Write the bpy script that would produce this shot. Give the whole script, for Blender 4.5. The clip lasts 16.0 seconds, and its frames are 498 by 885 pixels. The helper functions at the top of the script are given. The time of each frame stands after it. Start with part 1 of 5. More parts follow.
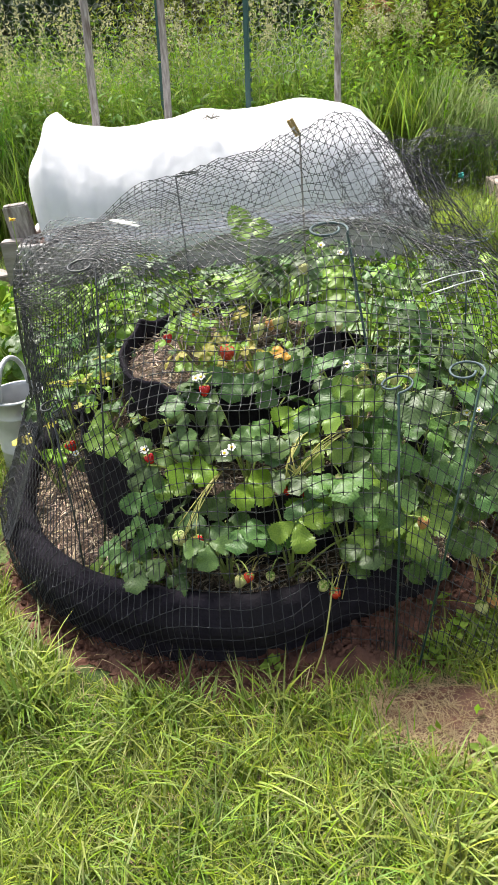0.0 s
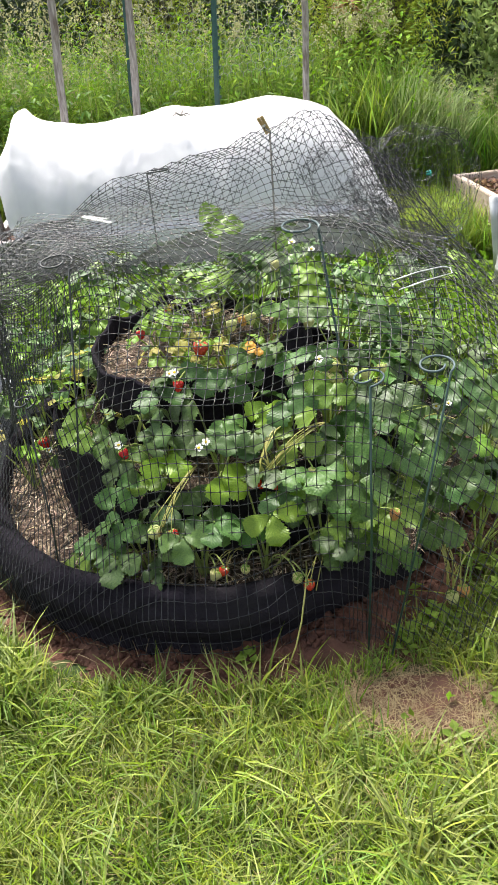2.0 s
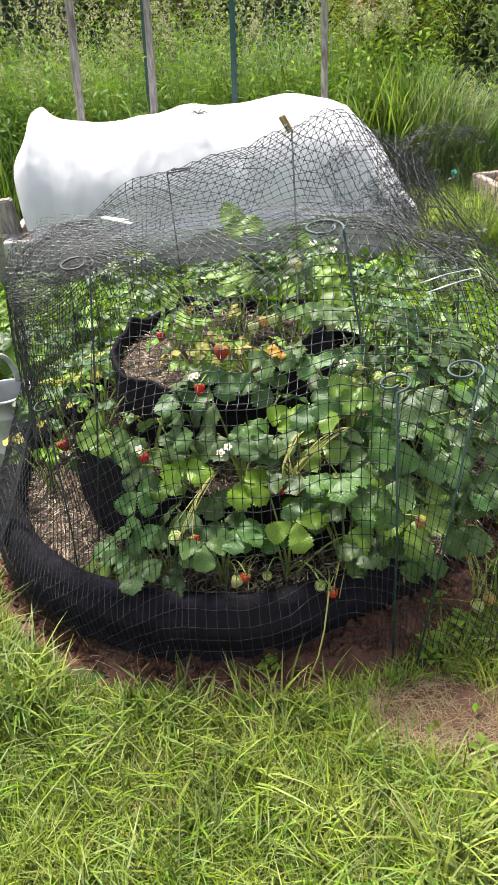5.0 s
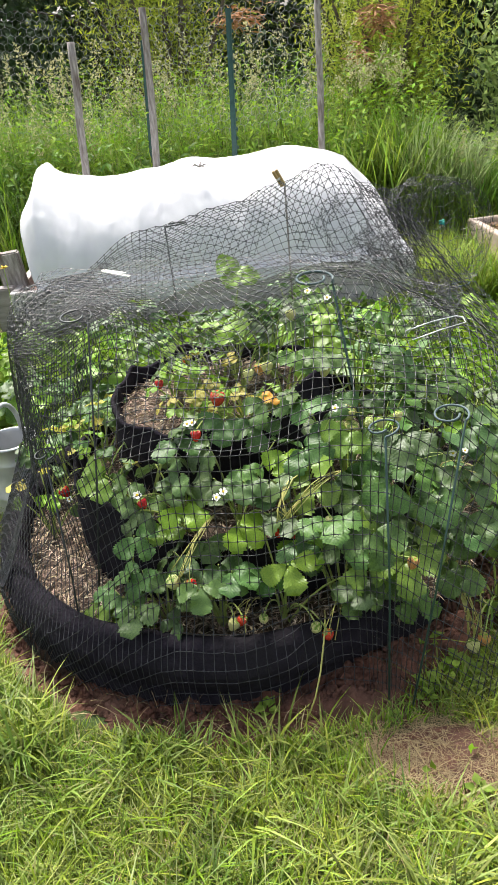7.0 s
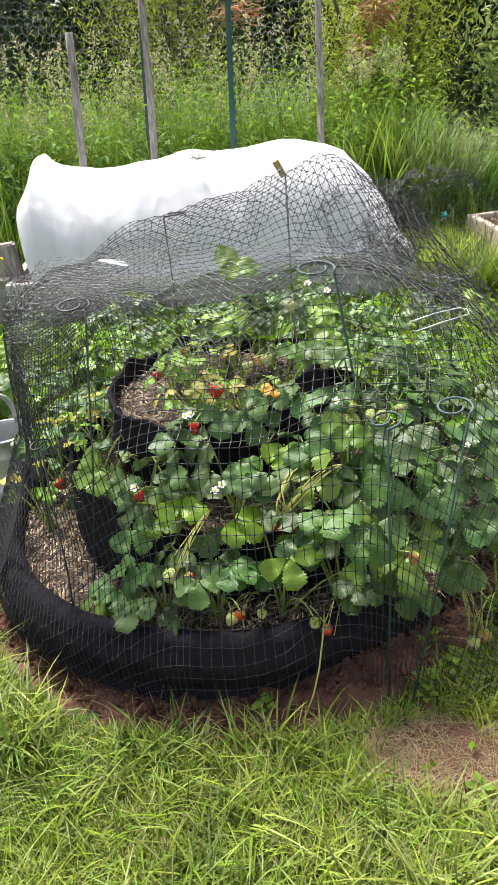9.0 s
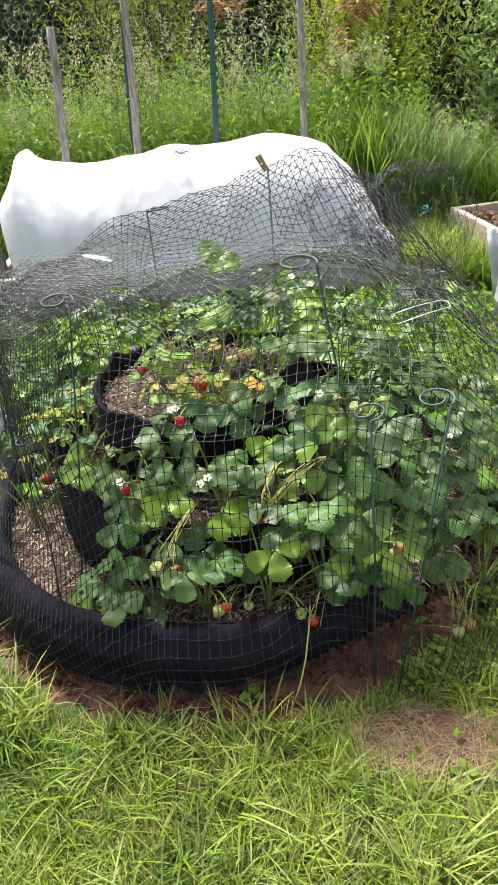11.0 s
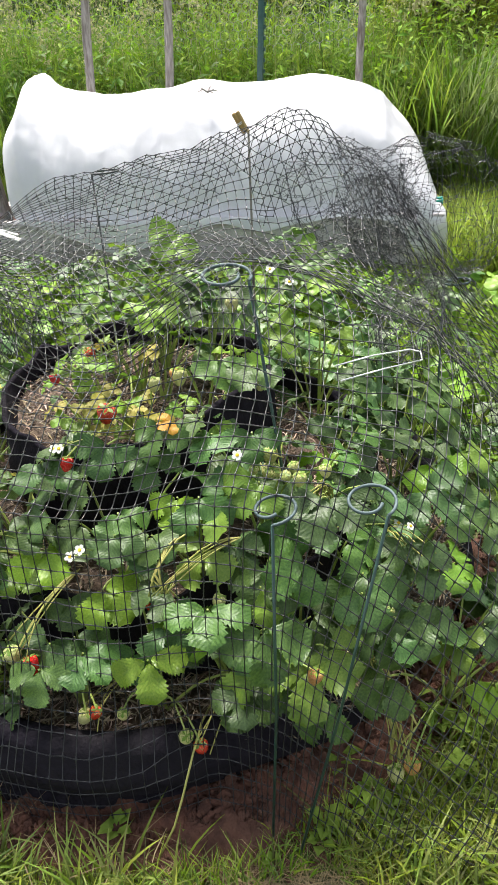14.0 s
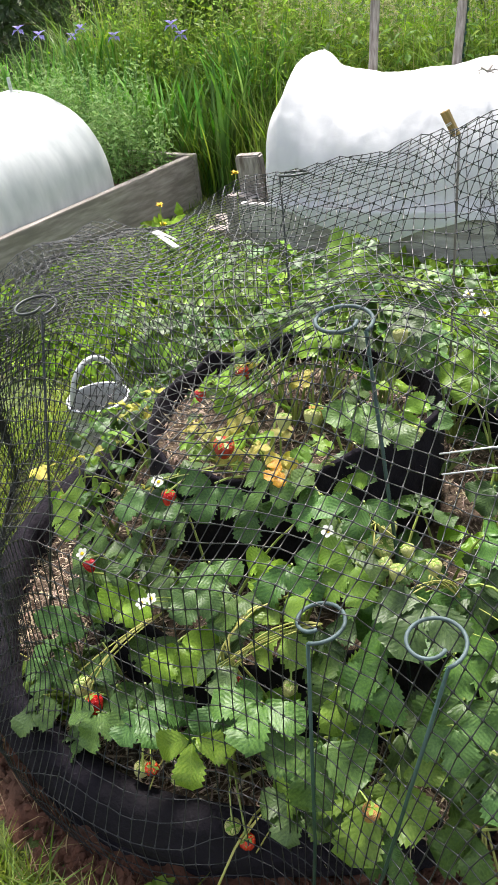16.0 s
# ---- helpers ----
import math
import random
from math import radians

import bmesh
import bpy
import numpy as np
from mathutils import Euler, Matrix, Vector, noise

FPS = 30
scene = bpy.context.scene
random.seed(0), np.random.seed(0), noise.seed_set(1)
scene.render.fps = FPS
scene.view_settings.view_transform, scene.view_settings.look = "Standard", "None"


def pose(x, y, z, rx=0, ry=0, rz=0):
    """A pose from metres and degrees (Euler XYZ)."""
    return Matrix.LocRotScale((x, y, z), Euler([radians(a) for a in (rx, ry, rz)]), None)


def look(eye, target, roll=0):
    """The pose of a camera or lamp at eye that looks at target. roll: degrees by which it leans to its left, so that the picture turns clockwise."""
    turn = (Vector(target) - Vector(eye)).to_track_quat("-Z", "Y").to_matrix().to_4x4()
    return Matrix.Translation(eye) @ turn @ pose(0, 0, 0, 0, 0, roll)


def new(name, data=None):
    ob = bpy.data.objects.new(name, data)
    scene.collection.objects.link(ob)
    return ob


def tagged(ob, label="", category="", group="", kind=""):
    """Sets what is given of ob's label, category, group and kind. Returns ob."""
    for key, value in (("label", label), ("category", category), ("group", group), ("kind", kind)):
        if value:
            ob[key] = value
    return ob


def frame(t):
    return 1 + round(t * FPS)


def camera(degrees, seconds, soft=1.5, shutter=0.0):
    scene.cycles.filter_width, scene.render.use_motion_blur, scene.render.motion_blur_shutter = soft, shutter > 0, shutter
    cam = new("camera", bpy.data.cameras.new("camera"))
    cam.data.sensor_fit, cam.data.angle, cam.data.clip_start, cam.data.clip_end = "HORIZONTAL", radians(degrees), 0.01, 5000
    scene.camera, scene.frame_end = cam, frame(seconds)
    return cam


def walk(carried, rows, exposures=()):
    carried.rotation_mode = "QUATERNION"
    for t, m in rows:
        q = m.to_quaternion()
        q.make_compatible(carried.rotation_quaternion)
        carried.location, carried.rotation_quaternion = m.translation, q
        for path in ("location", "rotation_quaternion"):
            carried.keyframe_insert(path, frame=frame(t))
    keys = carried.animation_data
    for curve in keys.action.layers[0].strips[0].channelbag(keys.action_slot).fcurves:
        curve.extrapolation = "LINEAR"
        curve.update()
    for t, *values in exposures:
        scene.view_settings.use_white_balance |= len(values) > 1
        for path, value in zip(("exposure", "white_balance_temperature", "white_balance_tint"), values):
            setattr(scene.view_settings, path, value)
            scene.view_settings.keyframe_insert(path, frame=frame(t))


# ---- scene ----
cam = camera(33.5, 16.0, soft=1.35, shutter=0.1)
PATH = [
    (0, (0.259, -1.444, 1.488), (-0.049, 0.264, 0.495), -6.0),
    (0.5, (0.261, -1.448, 1.487), (-0.04, 0.259, 0.49), -6.1),
    (1, (0.256, -1.462, 1.488), (-0.003, 0.248, 0.484), -5.4),
    (1.5, (0.253, -1.46, 1.487), (0.006, 0.252, 0.485), -5.4),
    (2, (0.253, -1.467, 1.492), (0.016, 0.247, 0.488), -5.3),
    (2.5, (0.248, -1.463, 1.494), (0.028, 0.251, 0.488), -5.1),
    (3, (0.237, -1.461, 1.494), (0.033, 0.252, 0.483), -4.6),
    (3.5, (0.255, -1.404, 1.495), (0.072, 0.31, 0.482), -3.8),
    (4, (0.241, -1.418, 1.496), (0.061, 0.295, 0.479), -3.9),
    (4.5, (0.234, -1.432, 1.5), (0.034, 0.279, 0.483), -4.2),
    (4.7, (0.223, -1.431, 1.493), (-0.028, 0.277, 0.481), -5.0),
    (6.8, (0.267, -1.471, 1.506), (-0.015, 0.274, 0.57), -6.6),
    (7, (0.267, -1.467, 1.519), (-0.019, 0.288, 0.603), -6.5),
    (7.5, (0.258, -1.442, 1.503), (-0.028, 0.315, 0.589), -6.1),
    (8, (0.251, -1.448, 1.506), (-0.032, 0.306, 0.587), -5.9),
    (8.5, (0.255, -1.448, 1.5), (-0.023, 0.306, 0.579), -5.9),
    (9, (0.252, -1.447, 1.496), (-0.022, 0.306, 0.573), -5.9),
    (9.2, (0.247, -1.448, 1.497), (-0.01, 0.308, 0.573), -5.5),
    (11.5, (0.27, -1.461, 1.499), (0.033, 0.286, 0.556), -6.3),
    (12, (0.285, -1.444, 1.494), (0.077, 0.303, 0.543), -5.8),
    (12.5, (0.328, -1.333, 1.484), (0.11, 0.411, 0.529), -5.0),
    (13, (0.452, -1.185, 1.477), (0.202, 0.549, 0.512), -2.4),
    (13.5, (0.489, -1.077, 1.459), (0.144, 0.596, 0.419), -3.1),
    (14, (0.503, -0.864, 1.458), (0.102, 0.786, 0.401), -3.1),
    (14.5, (0.532, -0.728, 1.463), (0.036, 0.893, 0.402), -4.6),
    (15, (0.606, -0.608, 1.463), (-0.158, 0.92, 0.422), -4.9),
    (15.5, (0.721, -0.538, 1.461), (-0.25, 0.858, 0.407), -6.0),
    (16, (0.695, -0.515, 1.455), (-0.319, 0.84, 0.389), -6.8),
]
walk(cam, [(t, look(e, g, r)) for t, e, g, r in PATH])

# ---- light ----
world = bpy.data.worlds.new("sky")
scene.world = world
world.use_nodes = True
SUN_EL, SUN_AZ = radians(60), radians(-28)      # azimuth clockwise from +y
sky = world.node_tree.nodes.new("ShaderNodeTexSky")
sky.sky_type, sky.sun_disc = "NISHITA", False
sky.sun_elevation, sky.sun_rotation = SUN_EL, SUN_AZ
sky.air_density, sky.dust_density, sky.ozone_density = 1.0, 3.0, 1.0
bg = world.node_tree.nodes["Background"]
bg.inputs["Strength"].default_value = 0.105
haze = world.node_tree.nodes.new("ShaderNodeHueSaturation")      # thin cloud takes most of the blue out of the sky
haze.inputs["Saturation"].default_value = 0.42
world.node_tree.links.new(sky.outputs[0], haze.inputs["Color"])
world.node_tree.links.new(haze.outputs[0], bg.inputs["Color"])
sun = new("sun", bpy.data.lights.new("sun", "SUN"))
sun.data.energy, sun.data.angle, sun.data.color = 3.0, radians(11), (1.0, 0.95, 0.885)
sdir = Vector((math.sin(SUN_AZ) * math.cos(SUN_EL), math.cos(SUN_AZ) * math.cos(SUN_EL), math.sin(SUN_EL)))
sun.matrix_world = look(sdir * 30, (0, 0, 0))
scene.view_settings.exposure = 1.70


# ---- materials ----
def rgba(c):
    return (c[0], c[1], c[2], 1)


def mat(name, c1, c2=None, rough=0.7, scale=20.0, bump=0.0, bscale=None, metal=0.0, spec=0.5, vary=0.0,
        island=0.0, trans=None, stretch=(1, 1, 1), c3=None, stain=3.0, coat=0.0):
    """Two noises mix the base colours, with bump, and variation by object or by island."""
    m = bpy.data.materials.new(name)
    m.use_nodes = True
    nt = m.node_tree
    n, li = nt.nodes, nt.links
    b = n["Principled BSDF"]
    b.inputs["Roughness"].default_value, b.inputs["Metallic"].default_value = rough, metal
    b.inputs["Specular IOR Level"].default_value = spec
    b.inputs["Coat Weight"].default_value = coat
    tc, mp = n.new("ShaderNodeTexCoord"), n.new("ShaderNodeMapping")
    mp.inputs["Scale"].default_value = stretch
    li.new(tc.outputs["Object"], mp.inputs["Vector"])
    no = n.new("ShaderNodeTexNoise")
    no.inputs["Scale"].default_value, no.inputs["Detail"].default_value = scale, 6.0
    li.new(mp.outputs[0], no.inputs["Vector"])
    ramp = n.new("ShaderNodeValToRGB")
    ramp.color_ramp.elements[0].position, ramp.color_ramp.elements[1].position = 0.32, 0.68
    ramp.color_ramp.elements[0].color, ramp.color_ramp.elements[1].color = rgba(c1), rgba(c2 or c1)
    li.new(no.outputs["Fac"], ramp.inputs[0])
    col = ramp.outputs[0]
    if c3:
        st = n.new("ShaderNodeTexNoise")
        st.inputs["Scale"].default_value, st.inputs["Detail"].default_value = stain, 3.0
        li.new(mp.outputs[0], st.inputs["Vector"])
        r2 = n.new("ShaderNodeValToRGB")
        r2.color_ramp.elements[0].position, r2.color_ramp.elements[1].position = 0.48, 0.66
        mx = n.new("ShaderNodeMix")
        mx.data_type = "RGBA"
        li.new(st.outputs["Fac"], r2.inputs[0])
        li.new(r2.outputs[0], mx.inputs[0])
        li.new(col, mx.inputs[6])
        mx.inputs[7].default_value = rgba(c3)
        col = mx.outputs[2]
    if vary or island:
        hs = n.new("ShaderNodeHueSaturation")
        src = n.new("ShaderNodeNewGeometry").outputs["Random Per Island"] if island else n.new("ShaderNodeObjectInfo").outputs["Random"]
        k = island or vary
        for inp, lo, hi, seed in (("Value", 1 - k, 1 + k, 1.0), ("Hue", 0.5 - 0.05 * k, 0.5 + 0.05 * k, 7.3), ("Saturation", 1 - 0.3 * k, 1 + 0.2 * k, 3.7)):
            w = n.new("ShaderNodeMath")
            w.operation = "MULTIPLY"
            w.inputs[1].default_value = seed
            fr = n.new("ShaderNodeMath")
            fr.operation = "FRACT"
            mr = n.new("ShaderNodeMapRange")
            mr.inputs["To Min"].default_value, mr.inputs["To Max"].default_value = lo, hi
            li.new(src, w.inputs[0])
            li.new(w.outputs[0], fr.inputs[0])
            li.new(fr.outputs[0], mr.inputs[0])
            li.new(mr.outputs[0], hs.inputs[inp])
        li.new(col, hs.inputs["Color"])
        col = hs.outputs[0]
    li.new(col, b.inputs["Base Color"])
    if bump:
        bn = n.new("ShaderNodeTexNoise")
        bn.inputs["Scale"].default_value, bn.inputs["Detail"].default_value = bscale or scale * 3, 5.0
        li.new(mp.outputs[0], bn.inputs["Vector"])
        bp = n.new("ShaderNodeBump")
        bp.inputs["Strength"].default_value, bp.inputs["Distance"].default_value = bump, 0.01
        li.new(bn.outputs["Fac"], bp.inputs["Height"])
        li.new(bp.outputs[0], b.inputs["Normal"])
    if trans:
        tl = n.new("ShaderNodeBsdfTranslucent")
        ms = n.new("ShaderNodeMixShader")
        ms.inputs[0].default_value = trans
        li.new(col, tl.inputs["Color"])
        li.new(b.outputs[0], ms.inputs[1])
        li.new(tl.outputs[0], ms.inputs[2])
        li.new(ms.outputs[0], n["Material Output"].inputs["Surface"])
    return m


def leaf_mat(name, dark, light, rough=0.45, k=0.25, trans=0.3, island=False, veins=True, spec=0.5):
    """A leaf: colour by noise, paler side veins drawn along its own UV-free coordinates."""
    return mat(name, dark, light, rough=rough, scale=14, bump=0.25 if veins else 0.0, bscale=70, vary=0 if island else k,
               island=k if island else 0, trans=trans, spec=spec)


M = {}
M["soil"] = mat("garden soil", (0.045, 0.018, 0.011), (0.140, 0.058, 0.035), 0.95, 30, bump=1.0, bscale=60, c3=(0.115, 0.056, 0.036), stain=6)
M["turf"] = mat("turf base", (0.03, 0.055, 0.010), (0.075, 0.10, 0.020), 0.95, 12, bump=0.8, bscale=80, c3=(0.085, 0.065, 0.028), stain=2.2)
M["grass"] = mat("grass blades", (0.113, 0.178, 0.016), (0.275, 0.333, 0.045), 0.55, 3, island=0.55, trans=0.35, spec=0.22, c3=(0.17, 0.26, 0.03), stain=4.5)
M["sword"] = mat("sword leaf", (0.05, 0.15, 0.016), (0.16, 0.33, 0.045), 0.42, 3, island=0.45, trans=0.3, spec=0.35)
M["fresh"] = mat("fresh bright grass", (0.14, 0.23, 0.018), (0.36, 0.44, 0.06), 0.55, 3, island=0.5, trans=0.35, spec=0.25)
M["blade"] = mat("broad cool-green grass blades", (0.095, 0.150, 0.016), (0.225, 0.280, 0.040), 0.50, 5, island=0.5, trans=0.3, spec=0.3)
M["dry"] = mat("dry grass", (0.24, 0.175, 0.085), (0.38, 0.29, 0.15), 0.8, 8, island=0.3, trans=0.2)
M["tall"] = mat("tall meadow grass", (0.072, 0.155, 0.014), (0.235, 0.345, 0.045), 0.5, 2.2, island=0.55, trans=0.35, spec=0.3)
M["reed"] = mat("grey-green reed grass", (0.22, 0.30, 0.10), (0.40, 0.47, 0.21), 0.5, 2, island=0.3, trans=0.35)
M["chip"] = mat("brown bark chips", (0.07, 0.035, 0.02), (0.26, 0.14, 0.08), 0.9, 30, island=0.5)
M["tie"] = mat("teal twine", (0.0, 0.22, 0.17), (0.01, 0.32, 0.25), 0.6, 60)
M["seed"] = mat("grass seed heads", (0.30, 0.30, 0.14), (0.46, 0.44, 0.23), 0.8, 6, island=0.25, trans=0.3)
M["fabric"] = mat("black planter fabric", (0.011, 0.0095, 0.013), (0.021, 0.018, 0.024), 0.92, 25, bump=0.5, bscale=110, spec=0.07, c3=(0.018, 0.016, 0.019), stain=5)
M["mulch"] = mat("straw mulch", (0.03, 0.019, 0.012), (0.11, 0.072, 0.046), 0.9, 45, bump=0.9, bscale=90, c3=(0.07, 0.04, 0.025), stain=9)
M["straw"] = mat("straw bits", (0.09, 0.055, 0.035), (0.48, 0.38, 0.27), 0.8, 30, island=0.75)
M["leaf_old"] = leaf_mat("fading leaf", (0.30, 0.32, 0.03), (0.46, 0.38, 0.06), 0.5, 0.3, 0.3)
M["stem"] = mat("leaf stalk", (0.20, 0.28, 0.05), (0.34, 0.40, 0.10), 0.5, 20, vary=0.2)
M["runner"] = mat("runner", (0.28, 0.30, 0.06), (0.42, 0.38, 0.12), 0.5, 20)
M["berry_red"] = mat("ripe berry", (0.5, 0.012, 0.008), (0.65, 0.03, 0.015), 0.25, 30, bump=0.5, bscale=260, vary=0.12, coat=0.3)
M["berry_green"] = mat("unripe berry", (0.45, 0.47, 0.14), (0.62, 0.58, 0.26), 0.4, 30, bump=0.5, bscale=260, vary=0.15)
M["berry_turn"] = mat("turning berry", (0.55, 0.12, 0.03), (0.62, 0.42, 0.13), 0.35, 35, bump=0.5, bscale=260, vary=0.1)
M["petal"] = mat("white petal", (0.78, 0.79, 0.74), (0.86, 0.86, 0.82), 0.6, 40, trans=0.3)
M["yellow"] = mat("yellow flower", (0.75, 0.5, 0.01), (0.85, 0.62, 0.02), 0.6, 80)
M["net"] = mat("bird netting", (0.014, 0.015, 0.017), (0.034, 0.035, 0.038), 0.38, 60, spec=0.42)
M["rod"] = mat("green coated rod", (0.012, 0.035, 0.028), (0.02, 0.055, 0.042), 0.35, 50)
M["rod_dark"] = mat("dark weathered rod", (0.012, 0.016, 0.016), (0.03, 0.035, 0.035), 0.5, 50)
M["head"] = mat("dull zinc rod head", (0.045, 0.068, 0.072), (0.085, 0.12, 0.125), 0.6, 50, metal=0.1, spec=0.3)
M["wire"] = mat("bare wire", (0.55, 0.55, 0.55), (0.75, 0.75, 0.75), 0.3, 40, metal=0.6)
M["cover"] = mat("white row cover", (0.655, 0.655, 0.675), (0.73, 0.73, 0.745), 0.75, 9, bump=0.30, bscale=15, trans=0.25, c3=(0.64, 0.64, 0.665), stain=4)
M["plastic"] = mat("cloudy plastic sheet", (0.50, 0.53, 0.535), (0.66, 0.68, 0.68), 0.35, 5, bump=0.35, bscale=5, trans=0.35, stretch=(1, 3, 1))
M["board"] = mat("weathered board", (0.22, 0.19, 0.175), (0.39, 0.345, 0.325), 0.85, 9, bump=0.6, bscale=60, stretch=(1, 6, 6), c3=(0.19, 0.165, 0.15), stain=3)
M["board_pale"] = mat("silvered board", (0.40, 0.375, 0.37), (0.57, 0.535, 0.53), 0.85, 9, bump=0.6, bscale=60, stretch=(1, 6, 6), c3=(0.27, 0.24, 0.225), stain=3)
M["board_new"] = mat("pale cedar board", (0.38, 0.28, 0.22), (0.50, 0.40, 0.335), 0.8, 9, bump=0.5, bscale=60, stretch=(1, 6, 6), c3=(0.38, 0.31, 0.26), stain=2)
M["stake"] = mat("weathered stake", (0.18, 0.155, 0.138), (0.38, 0.345, 0.32), 0.9, 30, bump=0.8, bscale=50, stretch=(3, 3, 0.5), c3=(0.12, 0.09, 0.075), stain=8)
M["tpost"] = mat("dark green post", (0.012, 0.05, 0.045), (0.02, 0.075, 0.065), 0.45, 40)
M["zinc"] = mat("galvanised zinc", (0.36, 0.37, 0.38), (0.52, 0.53, 0.54), 0.42, 14, bump=0.15, bscale=20, metal=0.35, c3=(0.36, 0.37, 0.37), stain=4)
# near-black colour standing in for the shade within the zinc cans
M["can_shade"] = mat("painted shade in can", (0.012, 0.012, 0.012), (0.022, 0.022, 0.022), 0.8, 20, spec=0.2)
M["pin"] = mat("clothes peg wood", (0.30, 0.2, 0.07), (0.42, 0.3, 0.12), 0.7, 60, stretch=(1, 1, 0.3))
M["chick"] = mat("chicken wire", (0.16, 0.165, 0.17), (0.30, 0.31, 0.32), 0.5, 12, metal=0.4)
M["iris"] = mat("violet iris petal", (0.2, 0.16, 0.5), (0.36, 0.32, 0.66), 0.6, 40, trans=0.3)
M["weed"] = leaf_mat("weed leaf", (0.12, 0.23, 0.014), (0.24, 0.36, 0.04), 0.7, 0.35, 0.4, True, spec=0.15)
M["mint"] = leaf_mat("mint leaf", (0.095, 0.195, 0.048), (0.23, 0.36, 0.115), 0.7, 0.3, 0.35, True, spec=0.15)
M["bush"] = leaf_mat("bush leaf", (0.07, 0.15, 0.02), (0.16, 0.27, 0.045), 0.6, 0.35, 0.3, True, spec=0.25)
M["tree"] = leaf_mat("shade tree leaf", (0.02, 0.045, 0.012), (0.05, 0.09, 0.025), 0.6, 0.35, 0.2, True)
M["willow"] = leaf_mat("willow leaf", (0.18, 0.27, 0.07), (0.34, 0.43, 0.15), 0.6, 0.3, 0.45, True, spec=0.2)
M["conifer"] = leaf_mat("conifer spray", (0.19, 0.25, 0.02), (0.38, 0.43, 0.06), 0.7, 0.35, 0.45, True, spec=0.15)
M["rust"] = mat("dead brown spray", (0.28, 0.13, 0.05), (0.42, 0.22, 0.1), 0.8, 20, island=0.3)
M["bark"] = mat("bark", (0.05, 0.04, 0.03), (0.12, 0.095, 0.07), 0.95, 20, bump=0.8)


# ---- mesh helpers ----
def mesh_object(name, verts, faces, material, parent=None, smooth=False):
    me = bpy.data.meshes.new(name)
    me.from_pydata([tuple(v) for v in verts] if not isinstance(verts, np.ndarray) else verts.tolist(), [],
                   faces if not isinstance(faces, np.ndarray) else faces.tolist())
    me.materials.append(material)
    if smooth:
        me.shade_smooth()
    ob = new(name, me)
    if parent:
        ob.parent = parent
    return ob


def part(name, bm, material, parent=None, label="", smooth=False):
    me = bpy.data.meshes.new(name)
    bm.to_mesh(me)
    bm.free()
    me.materials.append(material)
    if smooth:
        me.shade_smooth()
    ob = new(name, me)
    if parent:
        ob.parent = parent
    return tagged(ob, label)


def empty(name, loc, label, category, group="", kind=""):
    ob = new(name)
    ob.location = loc
    ob.empty_display_size = 0.05
    return tagged(ob, label, category, group, kind)


def place(ob, m):
    ob.matrix_basis = m
    return ob


def tube(pts, rad, sides=6, bm=None, cap=True):
    """A swept tube through the points; rad: one radius or one a point."""
    bm = bm or bmesh.new()
    pts = [Vector(p) for p in pts]
    rads = rad if isinstance(rad, (list, tuple)) else [rad] * len(pts)
    rings, side = [], None
    for i, p in enumerate(pts):
        d = (pts[min(i + 1, len(pts) - 1)] - pts[max(i - 1, 0)]).normalized()
        if side is None:
            side = d.orthogonal().normalized()
        side = (side - d * side.dot(d)).normalized()
        up = d.cross(side)
        rings.append([bm.verts.new(p + (side * math.cos(a) + up * math.sin(a)) * rads[i]) for a in (2 * math.pi * k / sides for k in range(sides))])
    for a, b in zip(rings, rings[1:]):
        for k in range(sides):
            bm.faces.new((a[k], a[(k + 1) % sides], b[(k + 1) % sides], b[k]))
    if cap:
        bm.faces.new(rings[0][::-1])
        bm.faces.new(rings[-1])
    return bm


def box(sx, sy, sz, bev=0.004, m=None, bm=None):
    """A bevelled box centred on its base."""
    bm = bm or bmesh.new()
    made = bmesh.ops.create_cube(bm, size=1, matrix=(m or Matrix()) @ Matrix.Translation((0, 0, sz / 2)) @ Matrix.Diagonal((sx, sy, sz, 1)))
    if bev:
        es = list({e for v in made["verts"] for e in v.link_edges})
        bmesh.ops.bevel(bm, geom=es, offset=bev, segments=2, affect="EDGES")
    return bm


def lathe(profile, seg=32, bm=None, cap=False):
    bm = bm or bmesh.new()
    rings = []
    for r, z in profile:
        rings.append([bm.verts.new((r * math.cos(2 * math.pi * k / seg), r * math.sin(2 * math.pi * k / seg), z)) for k in range(seg)])
    for a, b in zip(rings, rings[1:]):
        for k in range(seg):
            bm.faces.new((a[k], a[(k + 1) % seg], b[(k + 1) % seg], b[k]))
    if cap:
        bm.faces.new(rings[-1])
    return bm


rng = np.random.default_rng(5)


